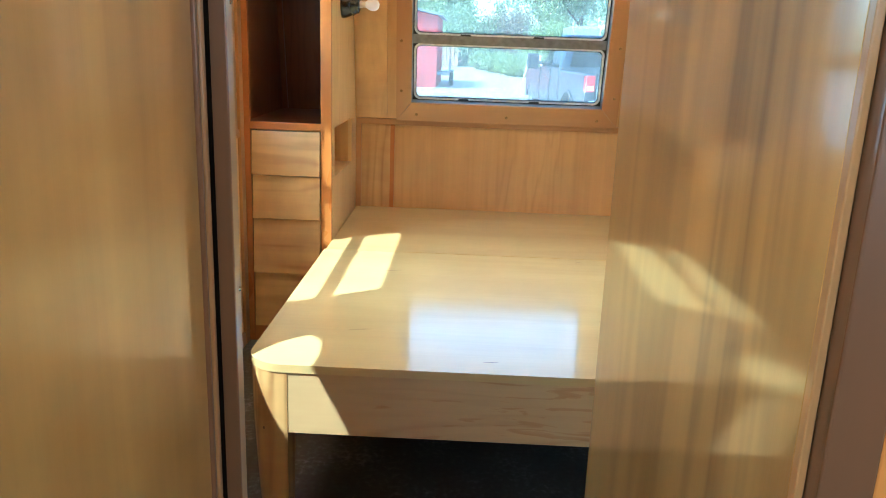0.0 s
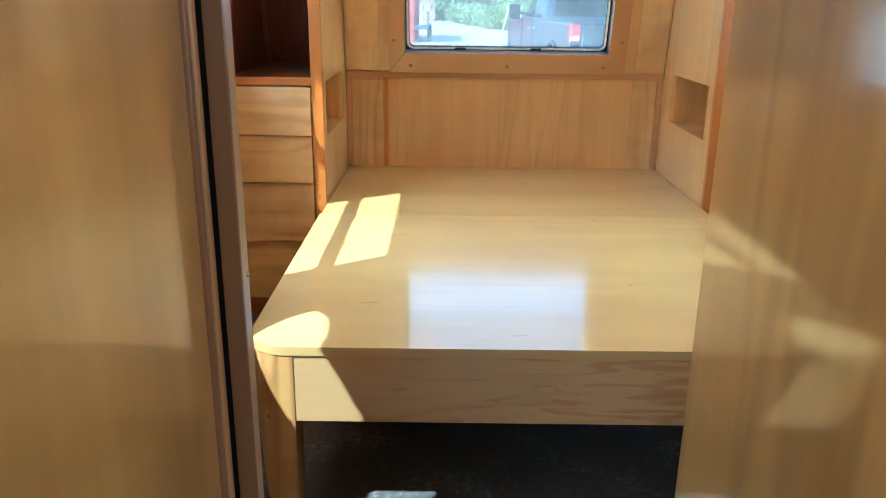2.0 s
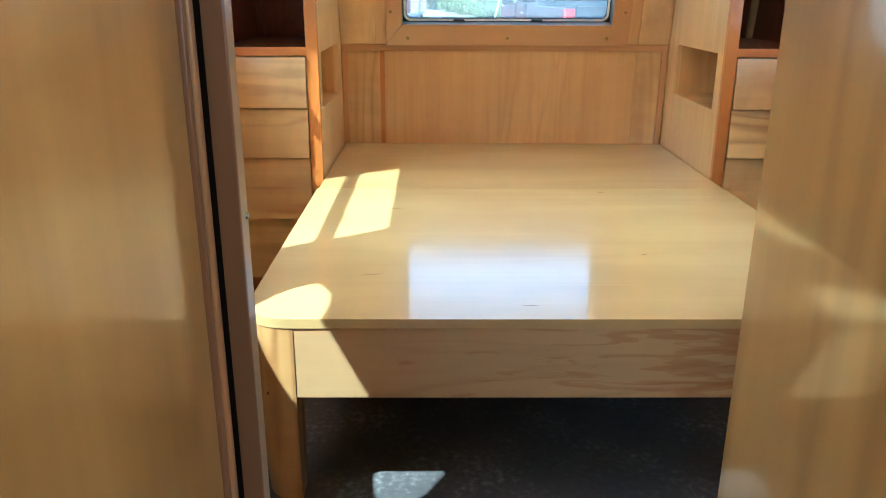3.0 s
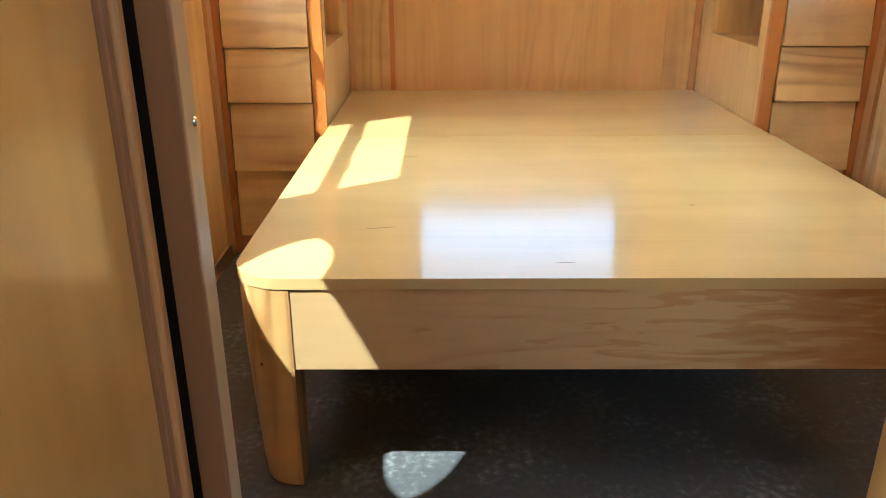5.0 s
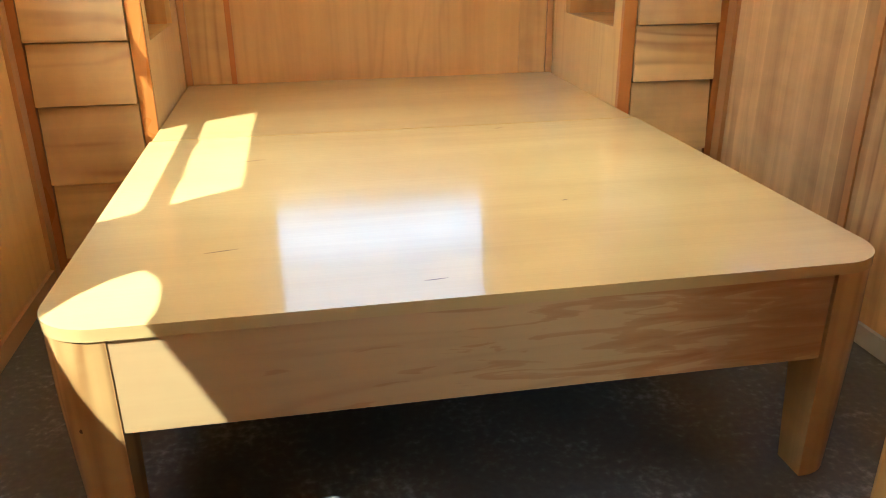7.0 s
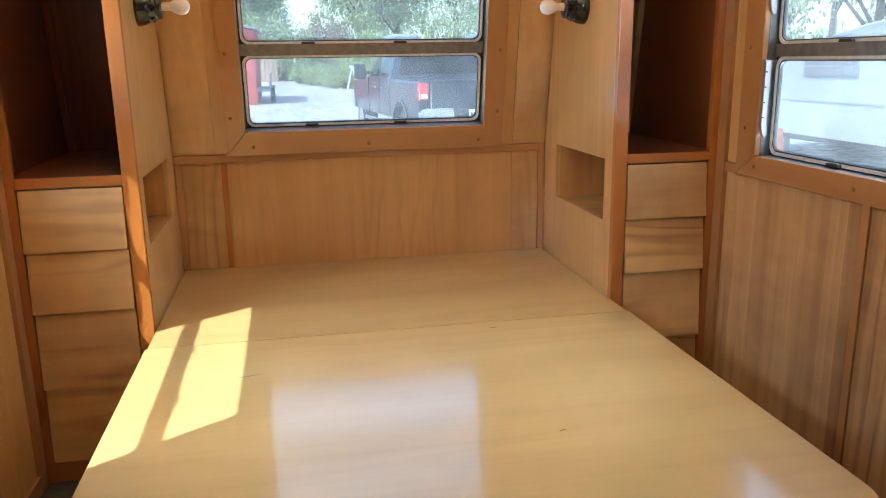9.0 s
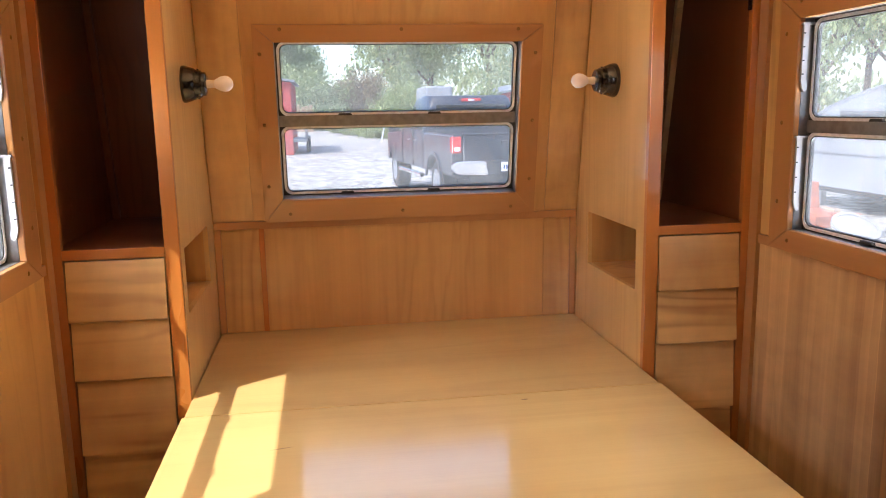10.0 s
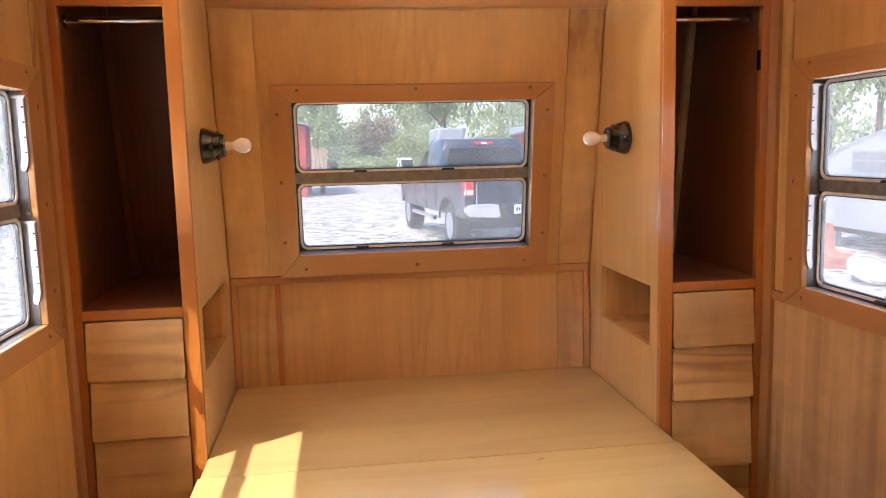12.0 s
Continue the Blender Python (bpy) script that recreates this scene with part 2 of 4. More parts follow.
walnut_z = wood("brown_jamb", (0.25, 0.115, 0.05), (0.155, 0.066, 0.027), "z", 3, 0.3, rough=0.33)
dark_jamb = wood("dark_brown_jamb", (0.13, 0.055, 0.022), (0.075, 0.03, 0.012), "z", 3, 0.3, rough=0.35, figure=0.2)
door_wood = wood("glossy_birch_door", (0.64, 0.37, 0.10), (0.24, 0.10, 0.020), "z", 3, 0.5, fine=0.25, coat_bump=0.3, rough=0.3, coat=1.0, coat_rough=0.075, coat_ior=1.75, streaks=0.8, mottle=9.0, mottle_along=0.6, figure=0.4)
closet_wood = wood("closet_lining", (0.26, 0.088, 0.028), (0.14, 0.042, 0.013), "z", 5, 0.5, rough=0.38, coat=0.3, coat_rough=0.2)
floor_mat = speckled("dark_vinyl_floor", [(0.36, (0.060, 0.058, 0.058)), (0.52, (0.085, 0.082, 0.081)), (0.58, (0.125, 0.121, 0.118)), (0.66, (0.25, 0.243, 0.235))], [(5.0, 12.0), (60.0, 14.0)], 0.34, 0.06, 0.002)
alu = plain("brushed_aluminium", (0.80, 0.83, 0.87), 0.36, 0.2, 0.12, 60, 0.05)
alu_dull = plain("dull_aluminium", (0.27, 0.265, 0.26), 0.42, 0.7, 0.2, 40, 0.05)
white_arm = plain("pale_window_arm", (0.34, 0.35, 0.37), 0.4, 0.0, 0.08, 30, 0.05)
rubber = plain("black_rubber_gasket", (0.02, 0.02, 0.02), 0.6, 0, 0.3, 50)
chrome = plain("chrome", (0.82, 0.82, 0.83), 0.09, 1.0, 0.05, 30, 0.0)
brass = plain("brass_screw", (0.30, 0.18, 0.07), 0.3, 1.0, 0.15, 90, 0.0)
steel = plain("steel_screw", (0.50, 0.49, 0.48), 0.25, 1.0, 0.15, 90, 0.0)
bakelite = plain("black_bakelite", (0.008, 0.008, 0.009), 0.16, 0.0, 0.3, 30, 0.02, coat=0.5)
bulb_white = plain("frosted_bulb", (0.88, 0.82, 0.84), 0.35, 0.0, 0.03, 30, 0.0, coat=0.3)
bulb_neck = plain("bulb_neck", (0.78, 0.66, 0.52), 0.3, 0.0, 0.05, 30, 0.0)
# near-black colour standing in for deep shade in the closet slot
slot_shade = plain("painted_slot_shade", (0.010, 0.007, 0.005), 0.95, 0, 0.3, 20, ior=1.1)
grey_base = plain("pale_grey_baseboard", (0.42, 0.40, 0.38), 0.5, 0, 0.08, 12)
knot = plain("dark_knot", (0.12, 0.05, 0.02), 0.4, 0, 0.4, 200, 0.0)
skin = plain("trailer_outer_skin", (0.6, 0.6, 0.6), 0.4, 0.3, 0.08, 4)
ceiling_mat = wood("varnished_ceiling", (0.58, 0.36, 0.15), (0.40, 0.20, 0.07), "x", 4, 0.35, rough=0.32)
pane = pane_material("dusty_window_glass", (0.60, 0.61, 0.62))
gravel_mat = speckled("pale_gravel", [(0.40, (0.09, 0.078, 0.06)), (0.47, (0.28, 0.255, 0.215)), (0.58, (0.50, 0.47, 0.42))], [(5.0, 12.0), (9.0, 12.0)], 0.9, 0.9, 0.05)
truck_paint = plain("dark_grey_truck_paint", (0.022, 0.025, 0.036), 0.3, 0.0, 0.08, 3, 0.0, coat=0.3)
truck_glass = plain("dark_car_glass", (0.004, 0.005, 0.007), 0.06, 0.0, 0.1, 4, 0.0, coat=0.3)
alloy = plain("bright_wheel_alloy", (0.30, 0.31, 0.33), 0.3, 0.6, 0.1, 9, 0.0)
tyre_mat = plain("tyre_rubber", (0.025, 0.025, 0.026), 0.75, 0, 0.3, 12, 0.3, size=0.01)
plastic = plain("black_plastic", (0.03, 0.03, 0.032), 0.5, 0, 0.2, 12)
red_lens = plain("red_lamp_lens", (0.60, 0.02, 0.025), 0.15, 0, 0.1, 12, 0.0, coat=0.8)
white_lens = plain("white_lamp_lens", (0.8, 0.78, 0.76), 0.15, 0, 0.05, 12, 0.0, coat=0.8)
plate_mat = plain("licence_plate", (0.75, 0.76, 0.78), 0.4, 0, 0.05, 30)
ink = plain("plate_ink", (0.06, 0.08, 0.2), 0.5, 0, 0.1, 30)
red_paint = plain("red_barn_paint", (0.42, 0.055, 0.045), 0.6, 0, 0.2, 3)
white_paint = plain("white_trailer_paint", (0.30, 0.305, 0.31), 0.45, 0, 0.06, 2, 0.05, size=0.01)
roof_metal = plain("pale_metal_roof", (0.27, 0.27, 0.28), 0.45, 0.2, 0.1, 3)
orange_junk = plain("rust_red_steel", (0.36, 0.10, 0.045), 0.6, 0.1, 0.35, 9)
grey_junk = plain("grey_scrap", (0.33, 0.32, 0.31), 0.6, 0.1, 0.25, 9)
louvre_grey = plain("grey_louvre_glass", (0.15, 0.148, 0.145), 0.35, 0, 0.1, 9)
fence_mat = plain("weathered_fence_board", (0.42, 0.28, 0.18), 0.8, 0, 0.25, 9)
bark = plain("tree_bark", (0.13, 0.09, 0.06), 0.9, 0, 0.35, 9, 0.8, size=0.02)
leaf_a = leaf_material("olive_leaves", (0.20, 0.25, 0.08), (0.54, 0.58, 0.28))
leaf_b = leaf_material("grey_green_leaves", (0.23, 0.27, 0.12), (0.56, 0.60, 0.33))
leaf_c = leaf_material("bright_hedge_leaves", (0.16, 0.20, 0.06), (0.42, 0.46, 0.18))
leaf_d = leaf_material("dry_brown_leaves", (0.20, 0.16, 0.10), (0.44, 0.36, 0.24))


# ---- building blocks ----
def link_mesh(name, bm, mat, smooth=False):
    bmesh.ops.recalc_face_normals(bm, faces=bm.faces)
    me = bpy.data.meshes.new(name)
    bm.to_mesh(me)
    bm.free()
    if smooth:
        for p in me.polygons:
            p.use_smooth = True
        me.set_sharp_from_angle(angle=radians(40))
    me.materials.append(mat)
    return new(name, me)


def thing(name, at, label, category, group="", kind=""):
    ob = new(name)
    ob.empty_display_size = 0.05
    ob.location = at
    bpy.context.view_layer.update()
    return tagged(ob, label, category, group, kind)


def part(name, bm, mat, parent, label="", smooth=False):
    ob = link_mesh(name, bm, mat, smooth)
    ob.parent = parent
    ob.matrix_parent_inverse = (Matrix.Translation(parent.location) if parent.type == "EMPTY" else Matrix()).inverted()
    return tagged(ob, label)


def add_box(bm, x0, x1, y0, y1, z0, z1, bevel=0.0):
    x0, x1 = min(x0, x1), max(x0, x1)
    m = Matrix.LocRotScale(((x0 + x1) / 2, (y0 + y1) / 2, (z0 + z1) / 2), None, (x1 - x0, y1 - y0, z1 - z0))
    made = bmesh.ops.create_cube(bm, size=1.0, matrix=m)
    if bevel:
        edges = list({e for v in made["verts"] for e in v.link_edges})
        bmesh.ops.bevel(bm, geom=edges, offset=bevel, segments=2, profile=0.5, affect="EDGES")
    return bm


def box(x0, x1, y0, y1, z0, z1, bevel=0.0015):
    return add_box(bmesh.new(), x0, x1, y0, y1, z0, z1, bevel)


def rrect(u0, u1, v0, v1, r, n=7):
    pts = []
    for cu, cv, a0 in ((u1 - r, v1 - r, 0), (u0 + r, v1 - r, 90), (u0 + r, v0 + r, 180), (u1 - r, v0 + r, 270)):
        for k in range(n):
            a = radians(a0 + 90 * k / (n - 1))
            pts.append((cu + r * math.cos(a), cv + r * math.sin(a)))
    return pts


def circle(cu, cv, r, n=28):
    return [(cu + r * math.cos(2 * math.pi * k / n), cv + r * math.sin(2 * math.pi * k / n)) for k in range(n)]


def prism(bm, pts, M, w0, w1):
    """A solid with outline pts in the plane of M, from w0 to w1 along its normal."""
    a = [bm.verts.new(M @ Vector((u, v, w0))) for u, v in pts]
    b = [bm.verts.new(M @ Vector((u, v, w1))) for u, v in pts]
    bm.faces.new(a)
    bm.faces.new(b[::-1])
    for k in range(len(pts)):
        bm.faces.new((a[k], a[k - 1], b[k - 1], b[k]))
    return bm


def ring(bm, outer, inner, M, w0, w1):
    """A solid plate with a hole: outlines of equal length, in the plane of M."""
    vs = [[bm.verts.new(M @ Vector((u, v, w))) for u, v in pts] for pts, w in ((outer, w0), (inner, w0), (inner, w1), (outer, w1))]
    n = len(outer)
    for k in range(n):
        for a, b in ((0, 1), (1, 2), (2, 3), (3, 0)):
            bm.faces.new((vs[a][k - 1], vs[a][k], vs[b][k], vs[b][k - 1]))
    return bm


def square_loop(u0, u1, v0, v1, cu, cv, n):
    """n points on a rectangle, met by rays from (cu, cv) at even angles, corners kept."""
    pts = []
    for k in range(n):
        a = 2 * math.pi * k / n
        c, s = math.cos(a), math.sin(a)
        t = min(((u1 - cu) / c if c > 1e-9 else (u0 - cu) / c if c < -1e-9 else 1e9), ((v1 - cv) / s if s > 1e-9 else (v0 - cv) / s if s < -1e-9 else 1e9))
        pts.append((cu + t * c, cv + t * s))
    for u in (u0, u1):
        for v in (v0, v1):
            k = min(range(n), key=lambda q: (pts[q][0] - u) ** 2 + (pts[q][1] - v) ** 2)
            pts[k] = (u, v)
    return pts


def lathe(bm, profile, M, n=24):
    """A turned solid: (radius, height) rows turned round M's z axis."""
    rows = []
    for r, h in profile:
        if r < 1e-6:
            rows.append([bm.verts.new(M @ Vector((0, 0, h)))])
        else:
            rows.append([bm.verts.new(M @ Vector((r * math.cos(2 * math.pi * k / n), r * math.sin(2 * math.pi * k / n), h))) for k in range(n)])
    for a, b in zip(rows, rows[1:]):
        for k in range(n):
            q = [a[k % len(a)], a[(k + 1) % len(a)], b[(k + 1) % len(b)], b[k % len(b)]]
            q = list(dict.fromkeys(q))
            if len(q) > 2:
                bm.faces.new(q)
    for row in (rows[0], rows[-1]):
        if len(row) > 2:
            bm.faces.new(row)
    return bm


def plane_matrix(origin, u, v, w):
    m = Matrix((Vector(u), Vector(v), Vector(w))).transposed().to_4x4()
    m.translation = origin
    return m


# ---- the shell of the trailer ----
WX = 1.05            # inner face of the side walls
BACK_Y, LEDGE_Z = 1.937, 0.849
SLOPE = Vector((0, -0.133, 0.717)).normalized()
OUT = Vector((0, SLOPE.z, -SLOPE.y))
CEIL = 1.96
GROUND = -0.5
back_m = plane_matrix((0, BACK_Y, LEDGE_Z), (1, 0, 0), SLOPE, OUT)
left_m = plane_matrix((-WX, 0, 0), (0, 1, 0), (0, 0, 1), (-1, 0, 0))
right_m = plane_matrix((WX, 0, 0), (0, 1, 0), (0, 0, 1), (1, 0, 0))

floor = tagged(link_mesh("floor", box(-1.1, 1.1, -4.05, 2.05, -0.06, 0.0, 0), floor_mat), "dark grey dusty vinyl floor of the trailer", "floor", kind="structure")
bm = bmesh.new()
prism(bm, [(-4.05, CEIL), (1.78, CEIL), (1.74, CEIL + 0.05), (-4.05, CEIL + 0.05)], plane_matrix((0, 0, 0), (0, 1, 0), (0, 0, 1), (1, 0, 0)), -1.1, 1.1)
tagged(link_mesh("ceiling", bm, ceiling_mat), "varnished birch plywood ceiling of the trailer", "ceiling", kind="structure")

L_WIN = (0.185, 1.045, 0.905, 1.50)      # opening of the left window: y0, y1, z0, z1
R_WIN = (0.20, 1.03, 0.905, 1.50)
PORT = (-0.314, 1.160, 0.208)           # porthole: y, z, radius


def wall_boxes(bm, m, y0, y1, hole, w1=0.047):
    """A side wall from y0 to y1 with one window hole."""
    h0, h1, hz0, hz1 = hole
    for a, b, c, d in ((y0, h0, 0, CEIL), (h1, y1, 0, CEIL), (h0, h1, 0, hz0), (h0, h1, hz1, CEIL)):
        prism(bm, [(a, c), (b, c), (b, d), (a, d)], m, 0, w1)


bm = bmesh.new()
wall_boxes(bm, left_m, 0.0, 2.0, L_WIN)
py, pz, pr = PORT
ring(bm, square_loop(-0.7, 0.0, 0.8, 1.5, py, pz, 56), circle(py, pz, pr, 56), left_m, 0, 0.06)
for a, b, c, d in ((-0.7, 0, 0, 0.8), (-0.7, 0, 1.5, CEIL), (-4.05, -0.7, 0, CEIL)):
    prism(bm, [(a, c), (b, c), (b, d), (a, d)], left_m, 0, 0.06)
wall_left = tagged(link_mesh("wall_left", bm, birch_panel), "varnished plywood side wall with window and porthole", "wall", kind="structure")
bm = bmesh.new()
wall_boxes(bm, right_m, -4.05, 2.0, R_WIN)
wall_right = tagged(link_mesh("wall_right", bm, birch_panel), "varnished plywood side wall with a window", "wall", kind="structure")
tagged(link_mesh("wall_front", box(-1.05, 1.05, -4.05, -4.0, 0, CEIL, 0), birch_panel), "plain varnished plywood end wall", "wall", kind="structure")

# end wall over the bed: upright below the ledge, leaning in above it
B_WIN = (-0.441, 0.448, 0.099, 0.671)  # opening in the leaning plane: u0, u1, v0, v1
V_TOP = (CEIL - LEDGE_Z) / SLOPE.z
bm = bmesh.new()
add_box(bm, -1.05, 1.05, BACK_Y + 0.004, BACK_Y + 0.060, 0, LEDGE_Z)
for a, b, c, d in ((-1.05, B_WIN[0], 0, V_TOP), (B_WIN[1], 1.05, 0, V_TOP), (B_WIN[0], B_WIN[1], 0, B_WIN[2]), (B_WIN[0], B_WIN[1], B_WIN[3], V_TOP)):
    prism(bm, [(a, c), (b, c), (b, d), (a, d)], back_m, 0.004, 0.060)
wall_back = tagged(link_mesh("wall_back", bm, birch_panel), "varnished plywood end wall leaning in above the bed", "wall", kind="structure")

# panels and battens on the end wall
for name, u0, u1, mat in (("panel", -0.694, -0.551, birch_z), ("panel", -0.545, 0.562, birch_panel), ("panel", 0.568, 0.694, birch_z)):
    bm = bmesh.new()
    if u0 == -0.545:
        inner = [(B_WIN[0] - 0.03, 0.07), (B_WIN[1] + 0.03, 0.07), (B_WIN[1] + 0.03, 0.70), (B_WIN[0] - 0.03, 0.70)]
        ring(bm, [(u0, 0.022), (u1, 0.022), (u1, 0.985), (u0, 0.985)], inner, back_m, -0.003, 0.004)
    else:
        prism(bm, [(u0, 0.022), (u1, 0.022), (u1, 0.985), (u0, 0.985)], back_m, -0.003, 0.004)
    part(name, bm, mat, wall_back)
for u0, u1, mat in ((-0.672, -0.535, birch_z), (-0.515, 0.562, birch_panel), (0.566, 0.672, birch_z)):
    part("panel", box(u0, u1, BACK_Y, BACK_Y + 0.004, 0.441, 0.838, 0.0008), mat, wall_back)
part("batten", box(-0.535, -0.515, BACK_Y - 0.006, BACK_Y + 0.004, 0.441, 0.838), amber_z, wall_back, "narrow amber batten")
for u in (-0.685, 0.685):
    part("batten", box(u - 0.012, u + 0.012, BACK_Y - 0.008, BACK_Y + 0.004, 0.441, 0.838), trim_z, wall_back)
part("ledge_trim", box(-0.696, 0.696, BACK_Y - 0.012, BACK_Y + 0.004, 0.838, 0.866), trim_x, wall_back, "level amber rail along the wall")
bm = bmesh.new()
prism(bm, [(-0.696, 0.988), (0.696, 0.988), (0.696, 1.03), (-0.696, 1.03)], back_m, -0.02, 0.004)
prism(bm, [(-0.696, 0.996), (0.696, 0.996), (0.696, 1.03), (-0.696, 1.03)], back_m, -0.03, -0.02)
part("cornice", bm, trim_x, wall_back, "stepped amber cornice rail")


# ---- windows ----
def arm(m, u, v0, v1, parent):
    """Curved window stay, a pressed channel standing on the jamb beside the sash."""
    m = m @ Matrix(((0, 0, -1, u), (0, 1, 0, 0), (1, 0, 0, 0), (0, 0, 0, 1)))
    pts = [(-0.012, v1), (0.004, v1), (0.003, v0 + 0.035), (0.008, v0 + 0.016), (0.006, v0 + 0.004), (-0.002, v0), (-0.008, v0 + 0.010), (-0.012, v0 + 0.03)]
    stay = part("window_arm", prism(bmesh.new(), pts, m, 0.0, 0.008), white_arm, parent, "pale curved metal window stay")
    for k in range(4):
        v = v0 + (v1 - v0) * (0.25 + 0.2 * k)
        part("slot", prism(bmesh.new(), [(-0.012, v), (-0.006, v), (-0.006, v + 0.004), (-0.012, v + 0.004)], m, 0.008, 0.0086), rubber, stay)
    part("hinge", prism(bmesh.new(), [(-0.016, v1 - 0.004), (0.022, v1 - 0.004), (0.022, v1 + 0.002), (-0.016, v1 + 0.002)], m, 0.0, 0.010), white_arm, stay)


def window(name, m, outer, hole, bars, mats, label, arms=False):
    """A two-light window: mitred wooden trim with screws, metal liner, two round-cornered sashes with panes."""
    win = thing(name, m @ Vector((0.5 * (hole[0] + hole[1]), hole[2], 0)), label, "window", kind="structure")
    o0, o1, p0, p1 = outer
    h0, h1, q0, q1 = hole
    g = 0.0008
    boards = ((((o0, p0), (o1, p0), (h1 - .004, q0 + .004), (h0 + .004, q0 + .004)), mats[0]), (((o0, p1), (o1, p1), (h1 - .004, q1 - .004), (h0 + .004, q1 - .004)), mats[0]),
              (((o0, p0), (o0, p1), (h0 + .004, q1 - .004), (h0 + .004, q0 + .004)), mats[1]), (((o1, p0), (o1, p1), (h1 - .004, q1 - .004), (h1 - .004, q0 + .004)), mats[1]))
    for pts, mat in boards:
        cu, cv = sum(p[0] for p in pts) / 4, sum(p[1] for p in pts) / 4
        pts = [(u + (g if u < cu else -g), v + (g if v < cv else -g)) for u, v in pts]
        bm = prism(bmesh.new(), pts, m, -0.021, -0.003)
        bmesh.ops.bevel(bm, geom=list(bm.edges), offset=0.0018, segments=2, affect="EDGES")
        part("trim_board", bm, mat, win)
    mu, mv = 0.5 * (o0 + o1), 0.5 * (p0 + p1)
    iu, iv = 0.5 * (o0 + h0), 0.5 * (o1 + h1)
    spots = [(o0 + .095, p1 - .017), (mu, p1 - .017), (o1 - .095, p1 - .017), (o0 + .095, p0 + .032), (mu, p0 + .032), (o1 - .095, p0 + .032)]
    spots += [(u, v) for u in (iu - .01, iv + .01) for v in (p0 + .14, mv + .01, p1 - .10)]
    for u, v in spots:
        bm = lathe(bmesh.new(), [(0.0066, 0.0), (0.0066, 0.001), (0.0048, 0.0026), (0.0018, 0.0030), (0.0018, 0.0008), (0, 0.0008)], m @ Matrix.Translation((u, v, -0.0208)) @ Matrix.Rotation(math.pi, 4, "X"), 12)
        part("screw", bm, brass, win, "small brass screw", True)
    # liner and sashes
    part("liner", ring(bmesh.new(), [(h0, q0), (h1, q0), (h1, q1), (h0, q1)], [(h0 + .004, q0 + .004), (h1 - .004, q0 + .004), (h1 - .004, q1 - .004), (h0 + .004, q1 - .004)], m, -0.004, 0.048 if arms else 0.062), alu_dull, win, "dull metal window liner")
    b0, b1 = bars
    part("mullion", prism(bmesh.new(), [(h0 + .004, b0), (h1 - .004, b0), (h1 - .004, b1), (h0 + .004, b1)], m, 0.020 if arms else 0.034, 0.034 if arms else 0.05), alu_dull, win, "dull metal bar between the two lights")
    wall_m = m
    if arms:
        m = m @ Matrix.Translation((0, 0, -0.016))
    for v0, v1 in ((q0 + .008, b0 + .001), (b1 - .001, q1 - .006)):
        u0, u1 = h0 + .010, h1 - .010
        sash = part("sash", ring(bmesh.new(), rrect(u0, u1, v0, v1, .030), rrect(u0 + .009, u1 - .009, v0 + .009, v1 - .009, .024), m, 0.036, 0.050), alu, win, "round-cornered aluminium sash", True)
        part("gasket", ring(bmesh.new(), rrect(u0 - .0055, u1 + .0055, v0 - .004, v1 + .0015, .002), rrect(u0 + .001, u1 - .001, v0 + .001, v1 - .001, .029), m, 0.040, 0.054), rubber, sash)
        part("bead", ring(bmesh.new(), rrect(u0 + .009, u1 - .009, v0 + .009, v1 - .009, .024), rrect(u0 + .0122, u1 - .0122, v0 + .0122, v1 - .0122, .022), m, 0.039, 0.050), rubber, sash)
        gl = part("pane", prism(bmesh.new(), rrect(u0 + .0115, u1 - .0115, v0 + .0115, v1 - .0115, .022), m, 0.043, 0.045), pane, sash, "slightly dusty glass pane")
        gl.visible_shadow = False
        for k in (0.24, 0.62):
            uu = u0 + (u1 - u0) * k
            part("latch", prism(bmesh.new(), [(uu, v0 + .001), (uu + .05, v0 + .001), (uu + .046, v0 + .008), (uu + .004, v0 + .008)], m, 0.027, 0.0365), rubber, sash, "small dark sash latch")
        if arms:
            arm(wall_m, h1 - 0.0045, v0 + (0.05 if v0 < b0 else 0.08), v1 - 0.012, win)
    return win


window("window_1", back_m, (-0.508, 0.521, 0.016, 0.729), B_WIN, (0.364, 0.404), (trim_x, trim_z), "two-light metal window in amber wooden trim over the bed")
window("window_2", left_m, (L_WIN[0] - .095, L_WIN[1] + .095, L_WIN[2] - .06, L_WIN[3] + .06), L_WIN, (1.185, 1.219), (trim_y, trim_z), "two-light metal side window with pale stays", True)
window("window_3", right_m, (R_WIN[0] - .095, R_WIN[1] + .09, R_WIN[2] - .06, R_WIN[3] + .06), R_WIN, (1.185, 1.219), (trim_y, trim_z), "two-light metal side window with pale stays", True)
port = thing("window_4", (-WX, py, pz - pr), "small round porthole window in the side wall", "window", kind="structure")
part("porthole_ring", ring(bmesh.new(), circle(py, pz, pr + .035, 40), circle(py, pz, pr - .001, 40), left_m, -0.008, -0.0005), alu, port, "round metal porthole ring", True)
gl = part("pane", prism(bmesh.new(), circle(py, pz, pr - .002, 40), left_m, 0.040, 0.043), pane, port)
gl.visible_shadow = False

